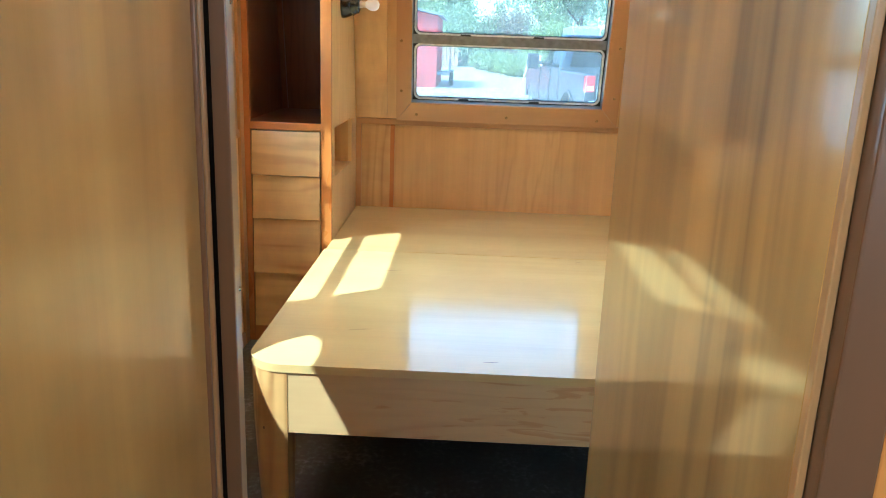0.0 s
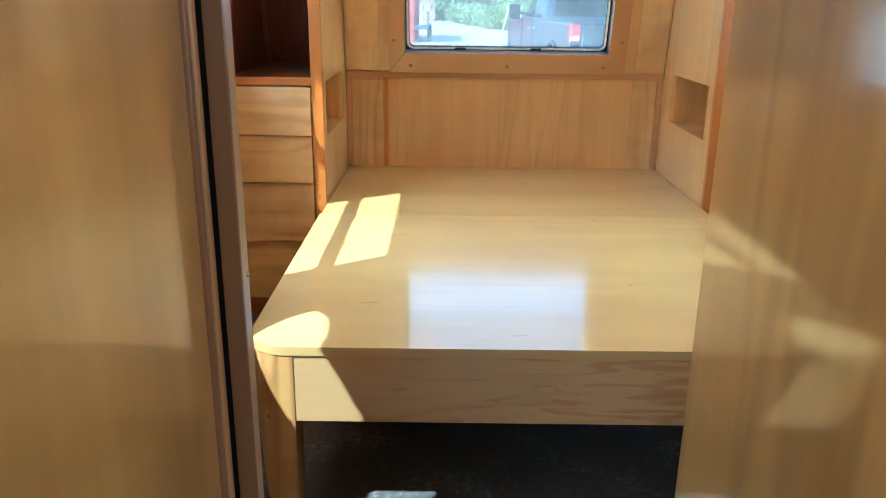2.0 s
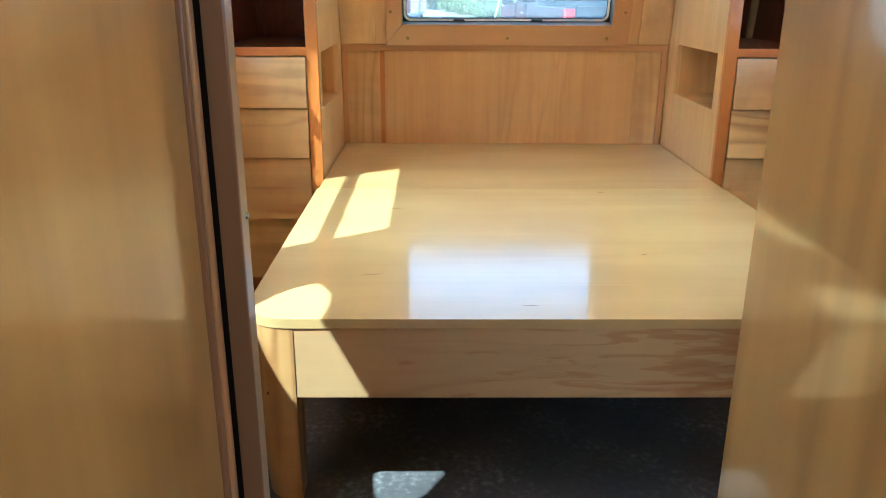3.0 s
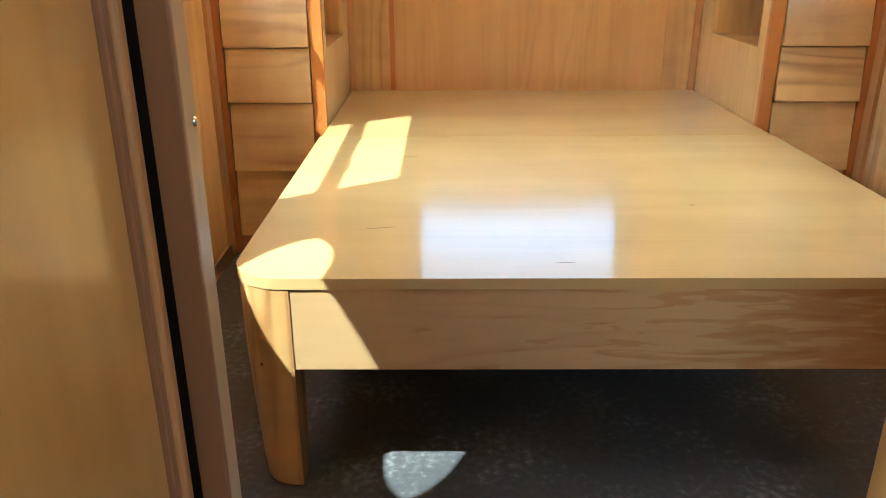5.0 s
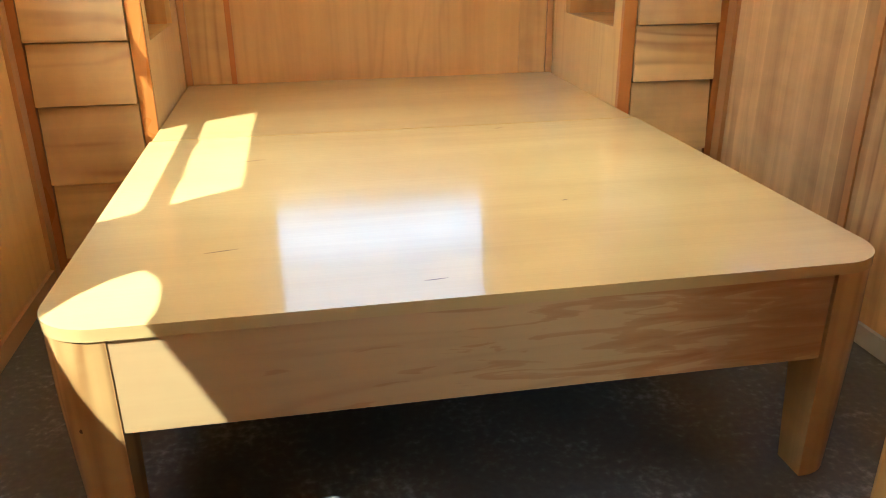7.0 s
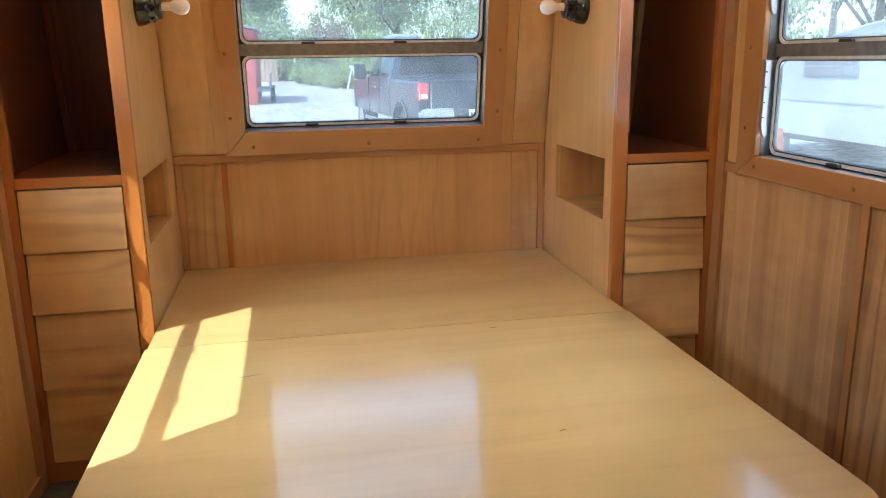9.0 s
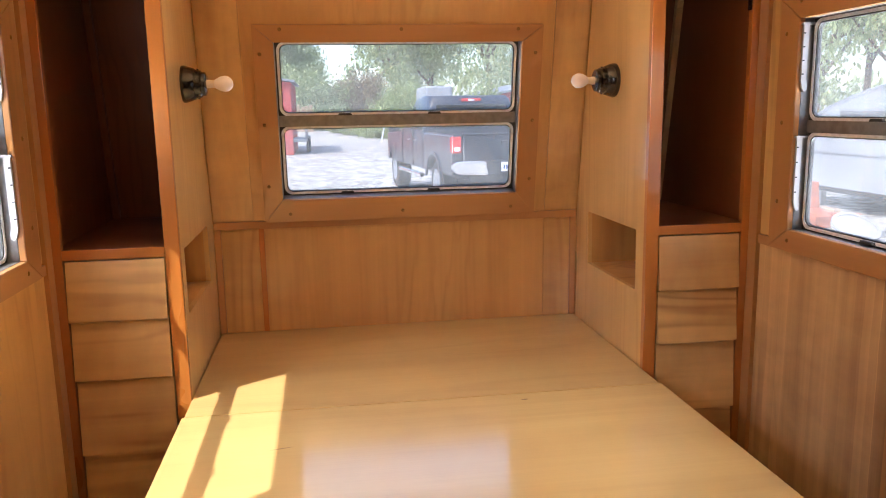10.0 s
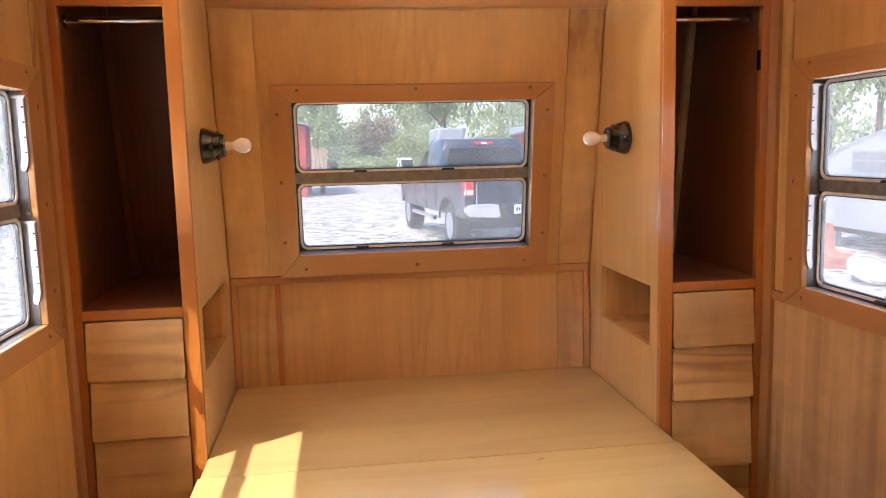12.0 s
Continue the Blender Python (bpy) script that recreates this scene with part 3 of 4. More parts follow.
# ---- side wall linings ----
for m, wall, win in ((left_m, wall_left, L_WIN), (right_m, wall_right, R_WIN)):
    o0, o1 = win[0] - 0.095, win[1] + 0.092
    zb, zt = win[2] - 0.06, win[3] + 0.06
    seams = [-0.70, -0.05, 0.575, 1.19]
    for a, b in zip(seams, seams[1:]):
        if m is left_m and a == -0.70:
            continue
        part("panel", prism(bmesh.new(), [(a + .003, 0.055), (b - .003, 0.055), (b - .003, zb - .004), (a + .003, zb - .004)], m, -0.005, -0.001), fir_panel if m is left_m else hickory, wall)
    for s in seams[1:3]:
        part("batten", prism(bmesh.new(), [(s - .012, 0.055), (s + .012, 0.055), (s + .012, zb), (s - .012, zb)], m, -0.011, -0.001), trim_z, wall)
    for a, b in ((o1 + .012, 1.19), ):
        part("panel", prism(bmesh.new(), [(a, zb + .03), (b - .003, zb + .03), (b - .003, CEIL - .01), (a, CEIL - .01)], m, -0.006, -0.001), birch_z, wall)
        part("rail", prism(bmesh.new(), [(o1 - .02, zb - .002), (1.19, zb - .002), (1.19, zb + .026), (o1 - .02, zb + .026)], m, -0.012, -0.001), trim_y, wall)
    part("corner_trim", prism(bmesh.new(), [(1.192, 0), (1.238, 0), (1.238, CEIL), (1.192, CEIL)], m, -0.016, -0.001), trim_z, wall, "upright amber corner trim")
    part("baseboard", prism(bmesh.new(), [(-0.70, 0), (1.19, 0), (1.19, 0.052), (-0.70, 0.052)], m, -0.014, -0.001), trim_y if m is left_m else grey_base, wall, "narrow baseboard along the floor")


# ---- wardrobes beside the bed ----
def wardrobe(s, label):
    """Tall open wardrobe over four lapped drawers; s is the side, -1 or 1."""
    w = thing("wardrobe", (s * 0.87, 1.6, 0), label, "wardrobe", "wardrobes beside the bed")
    FY = 1.241

    def bx(x0, x1, *r):
        return box(s * x0, s * x1, *r)

    def back_y(z):
        return BACK_Y - 0.002 - max(0.0, z - LEDGE_Z) * 0.133 / 0.717
    side = plane_matrix((s * 0.698, 0, 0), (0, 1, 0), (0, 0, 1), (s, 0, 0))
    ya, yb = FY + .022, BACK_Y - .012
    outer = [(ya, 0), (1.55, 0), (yb, 0), (yb, 0.838), (back_y(CEIL) - .004, CEIL - .002), (1.5, CEIL - .002), (ya, CEIL - .002), (ya, 0.78)]
    inner = [(1.325, 0.680), (1.55, 0.680), (1.785, 0.680), (1.785, 0.80), (1.785, 0.877), (1.5, 0.877), (1.325, 0.877), (1.325, 0.78)]
    bm = ring(bmesh.new(), outer, inner, side, 0, 0.016)
    panel = part("side_panel", bm, wardrobe_side, w, "pale birch side panel with a small niche")
    bm = bmesh.new()
    for a, b, c, d, w0, w1 in ((1.324, 1.786, 0.672, 0.679, .0165, .30), (1.324, 1.786, 0.878, 0.8815, .0165, .30), (1.316, 1.324, 0.672, 0.8815, .0165, .30), (1.786, 1.794, 0.672, 0.8815, .0165, .30), (1.316, 1.794, 0.672, 0.8815, .30, .306)):
        prism(bm, [(a, c), (b, c), (b, d), (a, d)], side, w0, w1)
    part("niche", bm, fir_panel, panel, "recessed open niche box")
    part("stile", bx(0.696, 0.737, FY, FY + .022, 0, CEIL - .004), amber_z, w, "amber face stile")
    part("stile", bx(1.012, 1.049, FY, FY + .022, 0, CEIL - .004), amber_z, w, "amber face stile")
    for z0, z1 in ((0.870, 0.899), (1.735, CEIL - .004), (0.0, 0.068)):
        part("rail", bx(0.737, 1.012, FY + .001, FY + .021, z0, z1), amber_x, w, "amber face rail")
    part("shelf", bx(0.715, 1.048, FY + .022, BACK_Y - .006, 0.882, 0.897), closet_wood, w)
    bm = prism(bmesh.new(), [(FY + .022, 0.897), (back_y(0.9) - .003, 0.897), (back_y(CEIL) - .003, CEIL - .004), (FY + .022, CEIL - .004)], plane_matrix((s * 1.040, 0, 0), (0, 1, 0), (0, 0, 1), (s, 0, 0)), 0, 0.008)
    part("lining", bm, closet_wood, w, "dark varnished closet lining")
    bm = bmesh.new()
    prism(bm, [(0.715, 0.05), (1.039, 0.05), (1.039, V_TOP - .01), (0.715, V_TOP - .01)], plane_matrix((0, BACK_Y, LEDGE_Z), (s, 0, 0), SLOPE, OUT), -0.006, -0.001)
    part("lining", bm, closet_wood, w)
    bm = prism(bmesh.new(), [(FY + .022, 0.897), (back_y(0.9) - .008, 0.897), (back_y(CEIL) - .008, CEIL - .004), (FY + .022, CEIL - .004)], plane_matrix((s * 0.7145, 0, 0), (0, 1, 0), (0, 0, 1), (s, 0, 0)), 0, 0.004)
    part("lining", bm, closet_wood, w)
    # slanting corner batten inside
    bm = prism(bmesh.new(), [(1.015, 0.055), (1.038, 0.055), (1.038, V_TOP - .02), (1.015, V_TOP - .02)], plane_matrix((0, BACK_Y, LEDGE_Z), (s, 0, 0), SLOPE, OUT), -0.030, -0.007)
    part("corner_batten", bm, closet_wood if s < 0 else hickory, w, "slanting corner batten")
    rod = part("hanging_rod", lathe(bmesh.new(), [(0.0, 0), (0.011, 0), (0.011, 0.324), (0.0, 0.324)], Matrix.Translation((s * 0.7155, 1.36, 1.715)) @ Matrix.Rotation(s * math.pi / 2, 4, "Y"), 18), chrome, w, "chrome hanging rod", True)
    for x in (0.7187, 1.031):
        part("rod_cup", lathe(bmesh.new(), [(0, 0), (0.022, 0), (0.022, 0.003), (0.015, 0.008), (0.0112, 0.008)], Matrix.Translation((s * x, 1.36, 1.715)) @ Matrix.Rotation(s * math.pi / 2 * (1 if x < .9 else -1), 4, "Y"), 18), chrome, rod, "", True)
    if s > 0:
        part("door_catch", bx(1.006, 1.012, FY + .004, FY + .02, 1.545, 1.605), bakelite, w, "small black catch")
    # lapped drawers: each front leans out at its foot
    for k, (z1, z0) in enumerate(((0.868, 0.694), (0.692, 0.521), (0.519, 0.296), (0.294, 0.070))):
        pts = [(FY + .004, z1 - .003), (FY - .014, z0), (FY + .002, z0), (FY + .020, z1 - .003)]
        bm = prism(bmesh.new(), pts, plane_matrix((0, 0, 0), (0, 1, 0), (0, 0, 1), (1, 0, 0)), s * 0.7405, s * 1.0075)
        bmesh.ops.bevel(bm, geom=list(bm.edges), offset=0.0015, segments=2, affect="EDGES")
        d = part("drawer", bm, drawer_wood, w, "lapped birch drawer front without a pull")
        part("drawer_box", bx(0.752, 0.998, FY + .024, 1.72 if k else 1.312, z0 + .012, z1 - .022), birch_edge, d)
    return w


wardrobe(-1, "open birch and amber wardrobe above four sunlit drawers beside the bed")
wardrobe(1, "open birch and amber wardrobe above four drawers by the window wall")


# ---- lamp holders on the wardrobe sides ----
def lamp_holder(s, y, z):
    lamp = thing("wall_lamp", (s * 0.698, y, z), "black bakelite lamp holder with a small unlit frosted bulb", "wall lamp", "lamps beside the bed")
    m = Matrix.Translation((s * 0.698, y, z)) @ Matrix.Rotation(-s * math.pi / 2, 4, "Y")
    holder = part("socket", lathe(bmesh.new(), [(0.0, 0.0), (0.056, 0.0), (0.057, 0.006), (0.053, 0.020), (0.047, 0.036), (0.044, 0.038), (0.041, 0.055), (0.037, 0.058), (0.036, 0.068), (0.028, 0.072), (0.020, 0.072), (0.0, 0.070)], m, 40), bakelite, lamp, "stepped black bakelite socket", True)
    bm = bmesh.new()
    for k in range(10):
        a = 2 * math.pi * k / 10
        add_box(bm, -0.003, 0.003, -0.003, 0.003, -0.003, 0.003, 0.001)
        bmesh.ops.transform(bm, matrix=m @ Matrix.Rotation(a, 4, "Z") @ Matrix.Translation((0.0425, 0, 0.046)), verts=[v for v in bm.verts if v.co.length < 0.02])
    part("rib", bm, bakelite, holder)
    bulb = part("bulb", lathe(bmesh.new(), [(0.011, 0.094), (0.017, 0.102), (0.0225, 0.113), (0.0245, 0.125), (0.0225, 0.136), (0.016, 0.1445), (0.008, 0.149), (0.0, 0.150)], m, 28), bulb_white, lamp, "small round frosted bulb", True)
    part("neck", lathe(bmesh.new(), [(0.0, 0.068), (0.013, 0.070), (0.013, 0.080), (0.0115, 0.086), (0.0118, 0.0945)], m, 24), bulb_neck, bulb, "", True)
    return lamp


lamp_holder(-1, 1.515, 1.356)
lamp_holder(1, 1.545, 1.353)

# ---- bed platform ----
BED_Z = 0.441
bed = thing("bed_platform", (0, 0.95, 0), "varnished birch plywood bed platform without a mattress", "bed")
flat = Matrix()


def front_round(x, y0, y1, r):
    pts = [(-x, y1), (x, y1)]
    for cx, a0, a1 in ((x - r, 0, -90), (-x + r, -90, -180)):
        for k in range(11):
            a = radians(a0 + (a1 - a0) * k / 10)
            pts.append((cx + r * math.cos(a), y0 + r + r * math.sin(a)))
    return pts


def bed_sheet(pts):
    bm = prism(bmesh.new(), pts, flat, BED_Z - 0.021, BED_Z)
    bmesh.ops.bevel(bm, geom=[e for e in bm.edges if abs(e.verts[0].co.z - e.verts[1].co.z) < 1e-5], offset=0.0018, segments=2, affect="EDGES")
    return bm


part("top", bed_sheet(front_round(0.700, -0.003, 1.103, 0.095)), birch_top, bed, "glossy birch plywood top with rounded corners", True)
part("top", bed_sheet([(-0.694, 1.1045), (0.694, 1.1045), (0.694, 1.936), (-0.694, 1.936)]), birch_top, bed, "rear sheet of the plywood top")
apron = part("apron", box(-0.590, 0.584, 0.0, 0.02, 0.257, BED_Z - 0.0215), apron_wood, bed, "wide figured apron board")
for s in (-1, 1):
    part("side_rail", box(s * 0.655, s * 0.675, 0.09, 1.9, 0.257, BED_Z - 0.0215), birch_edge, bed)


def bed_leg(s):
    """Corner leg, round outside and square inside, tapering to the floor."""
    rows = []
    bm = bmesh.new()
    for k in range(9):
        f = k / 8
        z = f * (BED_Z - 0.0215)
        g = min(1.0, z / 0.30)
        xin, xout = 0.590, 0.674 + 0.024 * g ** 0.8
        y0, y1 = -0.0015, 0.066 + 0.029 * g
        r = (xout - xin) * 0.86
        pts = [(xin, y1), (xin, y0)]
        for q in range(9):
            a = radians(-90 + 90 * q / 8)
            pts.append((xout - r + r * math.cos(a), y0 + r * (1 + math.sin(a))))
        pts.append((xout, y1))
        rows.append([bm.verts.new((s * x, y, z)) for x, y in pts])
    for a, b in zip(rows, rows[1:]):
        for k in range(len(a)):
            bm.faces.new((a[k - 1], a[k], b[k], b[k - 1]))
    bm.faces.new(rows[0])
    bm.faces.new(rows[-1])
    return bm


for s in (-1, 1):
    part("leg", bed_leg(s), birch_z, bed, "tapered leg rounded on the outside", True)
    part("leg", box(s * 0.62, s * 0.68, 1.84, 1.90, 0, 0.257), birch_z, bed)


def sliver(x, y, z, l, w, turn):
    m = pose(x, y, z, 0, 0, turn)
    return prism(bmesh.new(), [(-l, 0), (-l * .4, -w), (l * .5, -w * .7), (l, 0), (l * .3, w), (-l * .5, w * .6)], m, -0.0004, 0.0003)


for x, y, l, w, a in ((0.242, 0.410, 0.008, 0.002, 8), (0.262, 1.055, 0.012, 0.0025, 4), (-0.415, 0.85, 0.03, 0.0014, 12), (-0.445, 0.262, 0.03, 0.0014, 10), (-0.09, 0.07, 0.02, 0.001, 5)):
    part("knot", sliver(x, y, BED_Z, l, w, a), knot, bed)
bm = lathe(bmesh.new(), [(0, 0), (0.004, 0), (0.004, .001), (0, .0015)], Matrix.Translation((-0.652, 0.013, 0.262)) @ Matrix.Rotation(math.pi / 2, 4, "X"), 10)
part("knot", bm, knot, bed)

# ---- closets either side of the passage ----
closet_l = thing("closet", (-0.79, -1.05, 0), "closet of glossy varnished birch beside the narrow passage", "closet")
part("side_panel", box(-0.535, -0.5105, -1.28, -0.7905, 0, CEIL - .003), door_wood, closet_l, "glossy birch side panel")
part("bead", box(-0.540, -0.5055, -0.790, -0.7805, 0, CEIL - .003, .002), walnut_z, closet_l, "thin dark brown bead")
part("edge_trim", box(-0.540, -0.5020, -0.780, -0.767, 0, CEIL - .003, .003), edge_wood, closet_l, "narrow brown edge strip")
part("front_frame", box(-1.049, -0.5085, -1.305, -1.28, 0, CEIL - .003), amber_z, closet_l, "amber front frame")
# black sheet that paints the shade at the back of the slot
part("slot_shade_back", box(-0.58, -0.528, -0.7665, -0.7585, 0, CEIL - .003, 0), slot_shade, closet_l, "near-black sheet painting the shade in the sliding door slot")
part_l = thing("partition", (-0.77, -0.73, 0), "thin wooden partition end with steel screws", "partition")
part("jamb", box(-0.530, -0.4790, -0.758, -0.752, 0, CEIL - .003, .0015), walnut_z, part_l, "brown jamb strip")
# black sheet over the jamb's front face, painted shade
part("slot_shade_face", box(-0.5295, -0.4995, -0.7600, -0.7583, 0, CEIL - .003, 0), slot_shade, part_l, "near-black sheet painting the shade on the jamb's front")
part("panel", box(-1.035, -0.531, -0.7515, -0.7275, 0, CEIL - .003), birch_panel, part_l)
part("edge_strip", box(-0.530, -0.4795, -0.7515, -0.727, 0, CEIL - .003, .001), pale_edge, part_l, "pale wooden edge strip")
for z in (0.10, 0.42, 0.872, 1.25, 1.62):
    bm = lathe(bmesh.new(), [(0.0036, 0), (0.0036, .0008), (0.0024, .0022), (0, .0026)], Matrix.Translation((-0.4796, -0.7340, z)) @ Matrix.Rotation(math.pi / 2, 4, "Y"), 12)
    part("screw", bm, steel, part_l, "", True)

closet_r = thing("closet", (0.53, -1.05, 0), "closet with a glossy birch panel and a brown jamb", "closet")
part("side_panel", box(0.013, 0.034, -1.350, -0.7555, 0, CEIL - .003, .004), door_wood, closet_r, "glossy birch side panel")
part("back_panel", box(0.036, 1.035, -0.7745, -0.7565, 0, CEIL - .003), birch_panel, closet_r)
part("edge_trim", box(0.011, 0.016, -1.3585, -1.3505, 0, CEIL - .003, .001), trim_z, closet_r, "pale edge strip")
part("jamb", box(0.0165, 0.046, -1.372, -1.3505, 0, CEIL - .003), dark_jamb, closet_r, "brown jamb strip")
part("front_frame", box(0.0465, 1.049, -1.370, -1.351, 0, CEIL - .003), amber_z, closet_r, "amber front frame")
for z in (0.3, 1.155, 1.7):
    bm = lathe(bmesh.new(), [(0.0032, 0), (0.0032, .001), (0.002, .0026), (0, .003)], Matrix.Translation((0.0275, -1.372, z)) @ Matrix.Rotation(math.pi / 2, 4, "X"), 12)
    part("screw", bm, steel, closet_r, "", True)

# ---- outside ----
bm = bmesh.new()
for x0, x1, y0, y1 in ((-300, 300, -300, 400),):
    vs = [bm.verts.new((x, y, GROUND)) for x, y in ((x0, y0), (x1, y0), (x1, y1), (x0, y1))]
    bm.faces.new(vs)
tagged(link_mesh("ground", bm, gravel_mat), "pale sunlit gravel yard with darker stones", "ground", kind="structure")


# ---- pickup truck: built along +y, tail at y = 0, then set down ----
def loft(bm, sections, close=True):
    rows = [[bm.verts.new(p) for p in s] for s in sections]
    for a, b in zip(rows, rows[1:]):
        for k in range(len(a)):
            bm.faces.new((a[k - 1], a[k], b[k], b[k - 1]))
    if close:
        bm.faces.new(rows[0])
        bm.faces.new(rows[-1])
    return bm


def pickup(x, y, z, turn):
    truck = thing("pickup_truck", (0, 0, 0), "dark grey pickup truck parked on the gravel", "pickup truck")

    def outline(w, z0, z1, r=0.07, tuck=0.04):
        return [(-w + tuck, z0), (-w, z0 + 0.12), (-w, z1 - r), (-w + r * .4, z1 - r * .2), (-w + r, z1), (w - r, z1), (w - r * .4, z1 - r * .2), (w, z1 - r), (w, z0 + 0.12), (w - tuck, z0)]
    side = plane_matrix((0, 0, 0), (0, 1, 0), (0, 0, 1), (1, 0, 0))

    def arch(cy, r, y0, y1, z0, z1):
        pts = [(y0, z1), (y0, z0)]
        pts += [(cy + r * math.cos(a), 0.40 + r * math.sin(a)) for a in [radians(180 - 180 * k / 12) for k in range(13)] if 0.40 + r * math.sin(a) >= z0 - .01]
        return pts + [(y1, z0), (y1, z1)]
    # cargo bed: two walls with wheel arches, floor, tailgate
    for s in (-1, 1):
        bm = prism(bmesh.new(), arch(1.22, 0.53, 0.03, 2.02, 0.64, 1.33), side, s * 0.92, s * 1.0)
        bmesh.ops.bevel(bm, geom=[e for e in bm.edges if abs(e.verts[0].co.x - e.verts[1].co.x) < 1e-4 and min(e.verts[0].co.z, e.verts[1].co.z) > 1.2], offset=0.03, segments=3, affect="EDGES")
        part("bed_side", bm, truck_paint, truck)
        bm = prism(bmesh.new(), [(1.22 + 0.575 * math.cos(a), 0.42 + 0.575 * math.sin(a)) for a in [radians(170 - 160 * k / 12) for k in range(13)]] + [(1.22 + 0.525 * math.cos(a), 0.42 + 0.525 * math.sin(a)) for a in [radians(10 + 160 * k / 12) for k in range(13)]], side, s * 1.0, s * 1.035)
        part("fender_flare", bm, truck_paint, truck)
        part("tail_lamp", box(s * 0.83, s * 1.006, -0.012, 0.12, 1.02, 1.30, .02), red_lens, truck, "red tail lamp")
        lamp = part("reverse_lamp", box(s * 0.855, s * 0.965, -0.020, -0.008, 1.05, 1.12, .005), white_lens, truck, "white reversing lamp")
    part("bed_floor", box(-0.92, 0.92, 0.05, 2.0, 0.60, 0.66), plastic, truck)
    gate = part("tailgate", box(-0.80, 0.80, 0.0, 0.07, 0.84, 1.33, .02), truck_paint, truck)
    part("handle", box(-0.12, 0.12, -0.02, 0.0, 1.14, 1.22, .01), plastic, gate)
    part("spoiler", box(-0.80, 0.80, -0.015, 0.085, 1.31, 1.345, .01), plastic, gate)
    # bumper with a plate between chrome ends
    for s in (-1, 1):
        bm = prism(bmesh.new(), [(s * 0.36, 0.64), (s * 0.92, 0.67), (s * 1.01, 0.72), (s * 1.01, 0.85), (s * 0.92, 0.885), (s * 0.44, 0.885)], plane_matrix((0, 0, 0), (1, 0, 0), (0, 0, 1), (0, -1, 0)), -0.04, 0.13)
        bmesh.ops.bevel(bm, geom=list(bm.edges), offset=0.025, segments=3, affect="EDGES")
        part("bumper", bm, chrome, truck, "chrome bumper end", True)
    part("bumper_step", box(-0.42, 0.42, -0.12, 0.04, 0.64, 0.88, .015), plastic, truck)
    plate = part("number_plate", box(-0.16, 0.16, -0.130, -0.122, 0.70, 0.855, .004), plate_mat, truck, "pale number plate")
    bm = bmesh.new()
    for k in range(6):
        add_box(bm, -0.125 + k * .044, -0.095 + k * .044, -0.133, -0.130, 0.74, 0.81)
    part("plate_marks", bm, ink, plate)
    # cab: lower body, tapering greenhouse
    def cab_row(yy, wl, wu, zt):
        return [(-wl, yy, 0.62), (-wl - .02, yy, 0.85), (-wl, yy, 1.33), (-wu, yy, zt - .07), (-wu + .07, yy, zt), (wu - .07, yy, zt), (wu, yy, zt - .06), (wl, yy, 1.33), (wl + .02, yy, 0.85), (wl, yy, 0.62)]
    rows = [cab_row(2.06, .95, .93, 1.36), cab_row(2.10, .97, .84, 1.86), cab_row(2.22, .98, .82, 2.01), cab_row(3.0, .98, .80, 2.03), cab_row(3.55, .98, .78, 1.99), cab_row(4.05, .98, .86, 1.50), cab_row(4.28, .98, .94, 1.36)]
    cab = part("cab", loft(bmesh.new(), rows), truck_paint, truck, "", True)
    bm = loft(bmesh.new(), [cab_row(4.28, .98, .94, 1.36)[:], [(p[0] * .98, 5.35, min(p[2], 1.27)) for p in cab_row(4.28, .98, .90, 1.30)], [(p[0] * .94, 5.60, min(p[2], 1.15)) for p in cab_row(4.28, .95, .88, 1.2)]])
    part("bonnet", bm, truck_paint, truck, "", True)
    bm = prism(bmesh.new(), [(-0.80, 1.40), (0.80, 1.40), (0.71, 1.84), (-0.71, 1.84)], plane_matrix((0, 2.065, 0), (1, 0, 0), (0, 0.0, 1), (0, -1, 0)), -0.03, 0.012)
    bmesh.ops.bevel(bm, geom=list(bm.edges), offset=0.01, segments=2, affect="EDGES")
    part("rear_window", bm, truck_glass, cab, "dark rear window")
    part("brake_lamp", box(-0.20, 0.20, 2.085, 2.20, 1.90, 1.96, .012), red_lens, cab, "red high brake lamp")
    part("lamp_centre", box(-0.06, 0.06, 2.080, 2.09, 1.91, 1.95, .004), white_lens, cab)
    for s in (-1, 1):
        for pts in ([(2.24, 1.37), (2.92, 1.37), (2.92, 1.82), (2.42, 1.80)], [(2.99, 1.37), (3.92, 1.37), (3.52, 1.80), (2.99, 1.82)]):
            bm = bmesh.new()
            a = [bm.verts.new((s * (0.985 - (zz - 1.33) * .33), yy, zz)) for yy, zz in pts]
            b = [bm.verts.new((s * (0.955 - (zz - 1.33) * .33), yy, zz)) for yy, zz in pts]
            bm.faces.new(a)
            bm.faces.new(b)
            for k in range(4):
                bm.faces.new((a[k - 1], a[k], b[k], b[k - 1]))
            part("side_window", bm, truck_glass, cab, "dark side window")
        for yy in (2.95, 3.95):
            part("door_seam", box(s * 0.983, s * 1.003, yy, yy + .012, 0.65, 1.33, 0), plastic, cab)
        for yy in (2.85 - .25, 3.0 + .12):
            part("door_handle", box(s * 1.0, s * 1.03, yy, yy + .2, 1.14, 1.18, .008), chrome, cab)
        mir = part("mirror", box(s * 1.06, s * 1.30, 3.86, 3.98, 1.30, 1.62, .03), plastic, truck, "tall towing mirror")
        part("mirror_arm", box(s * 0.95, s * 1.08, 3.90, 3.95, 1.40, 1.46, .008), plastic, mir)
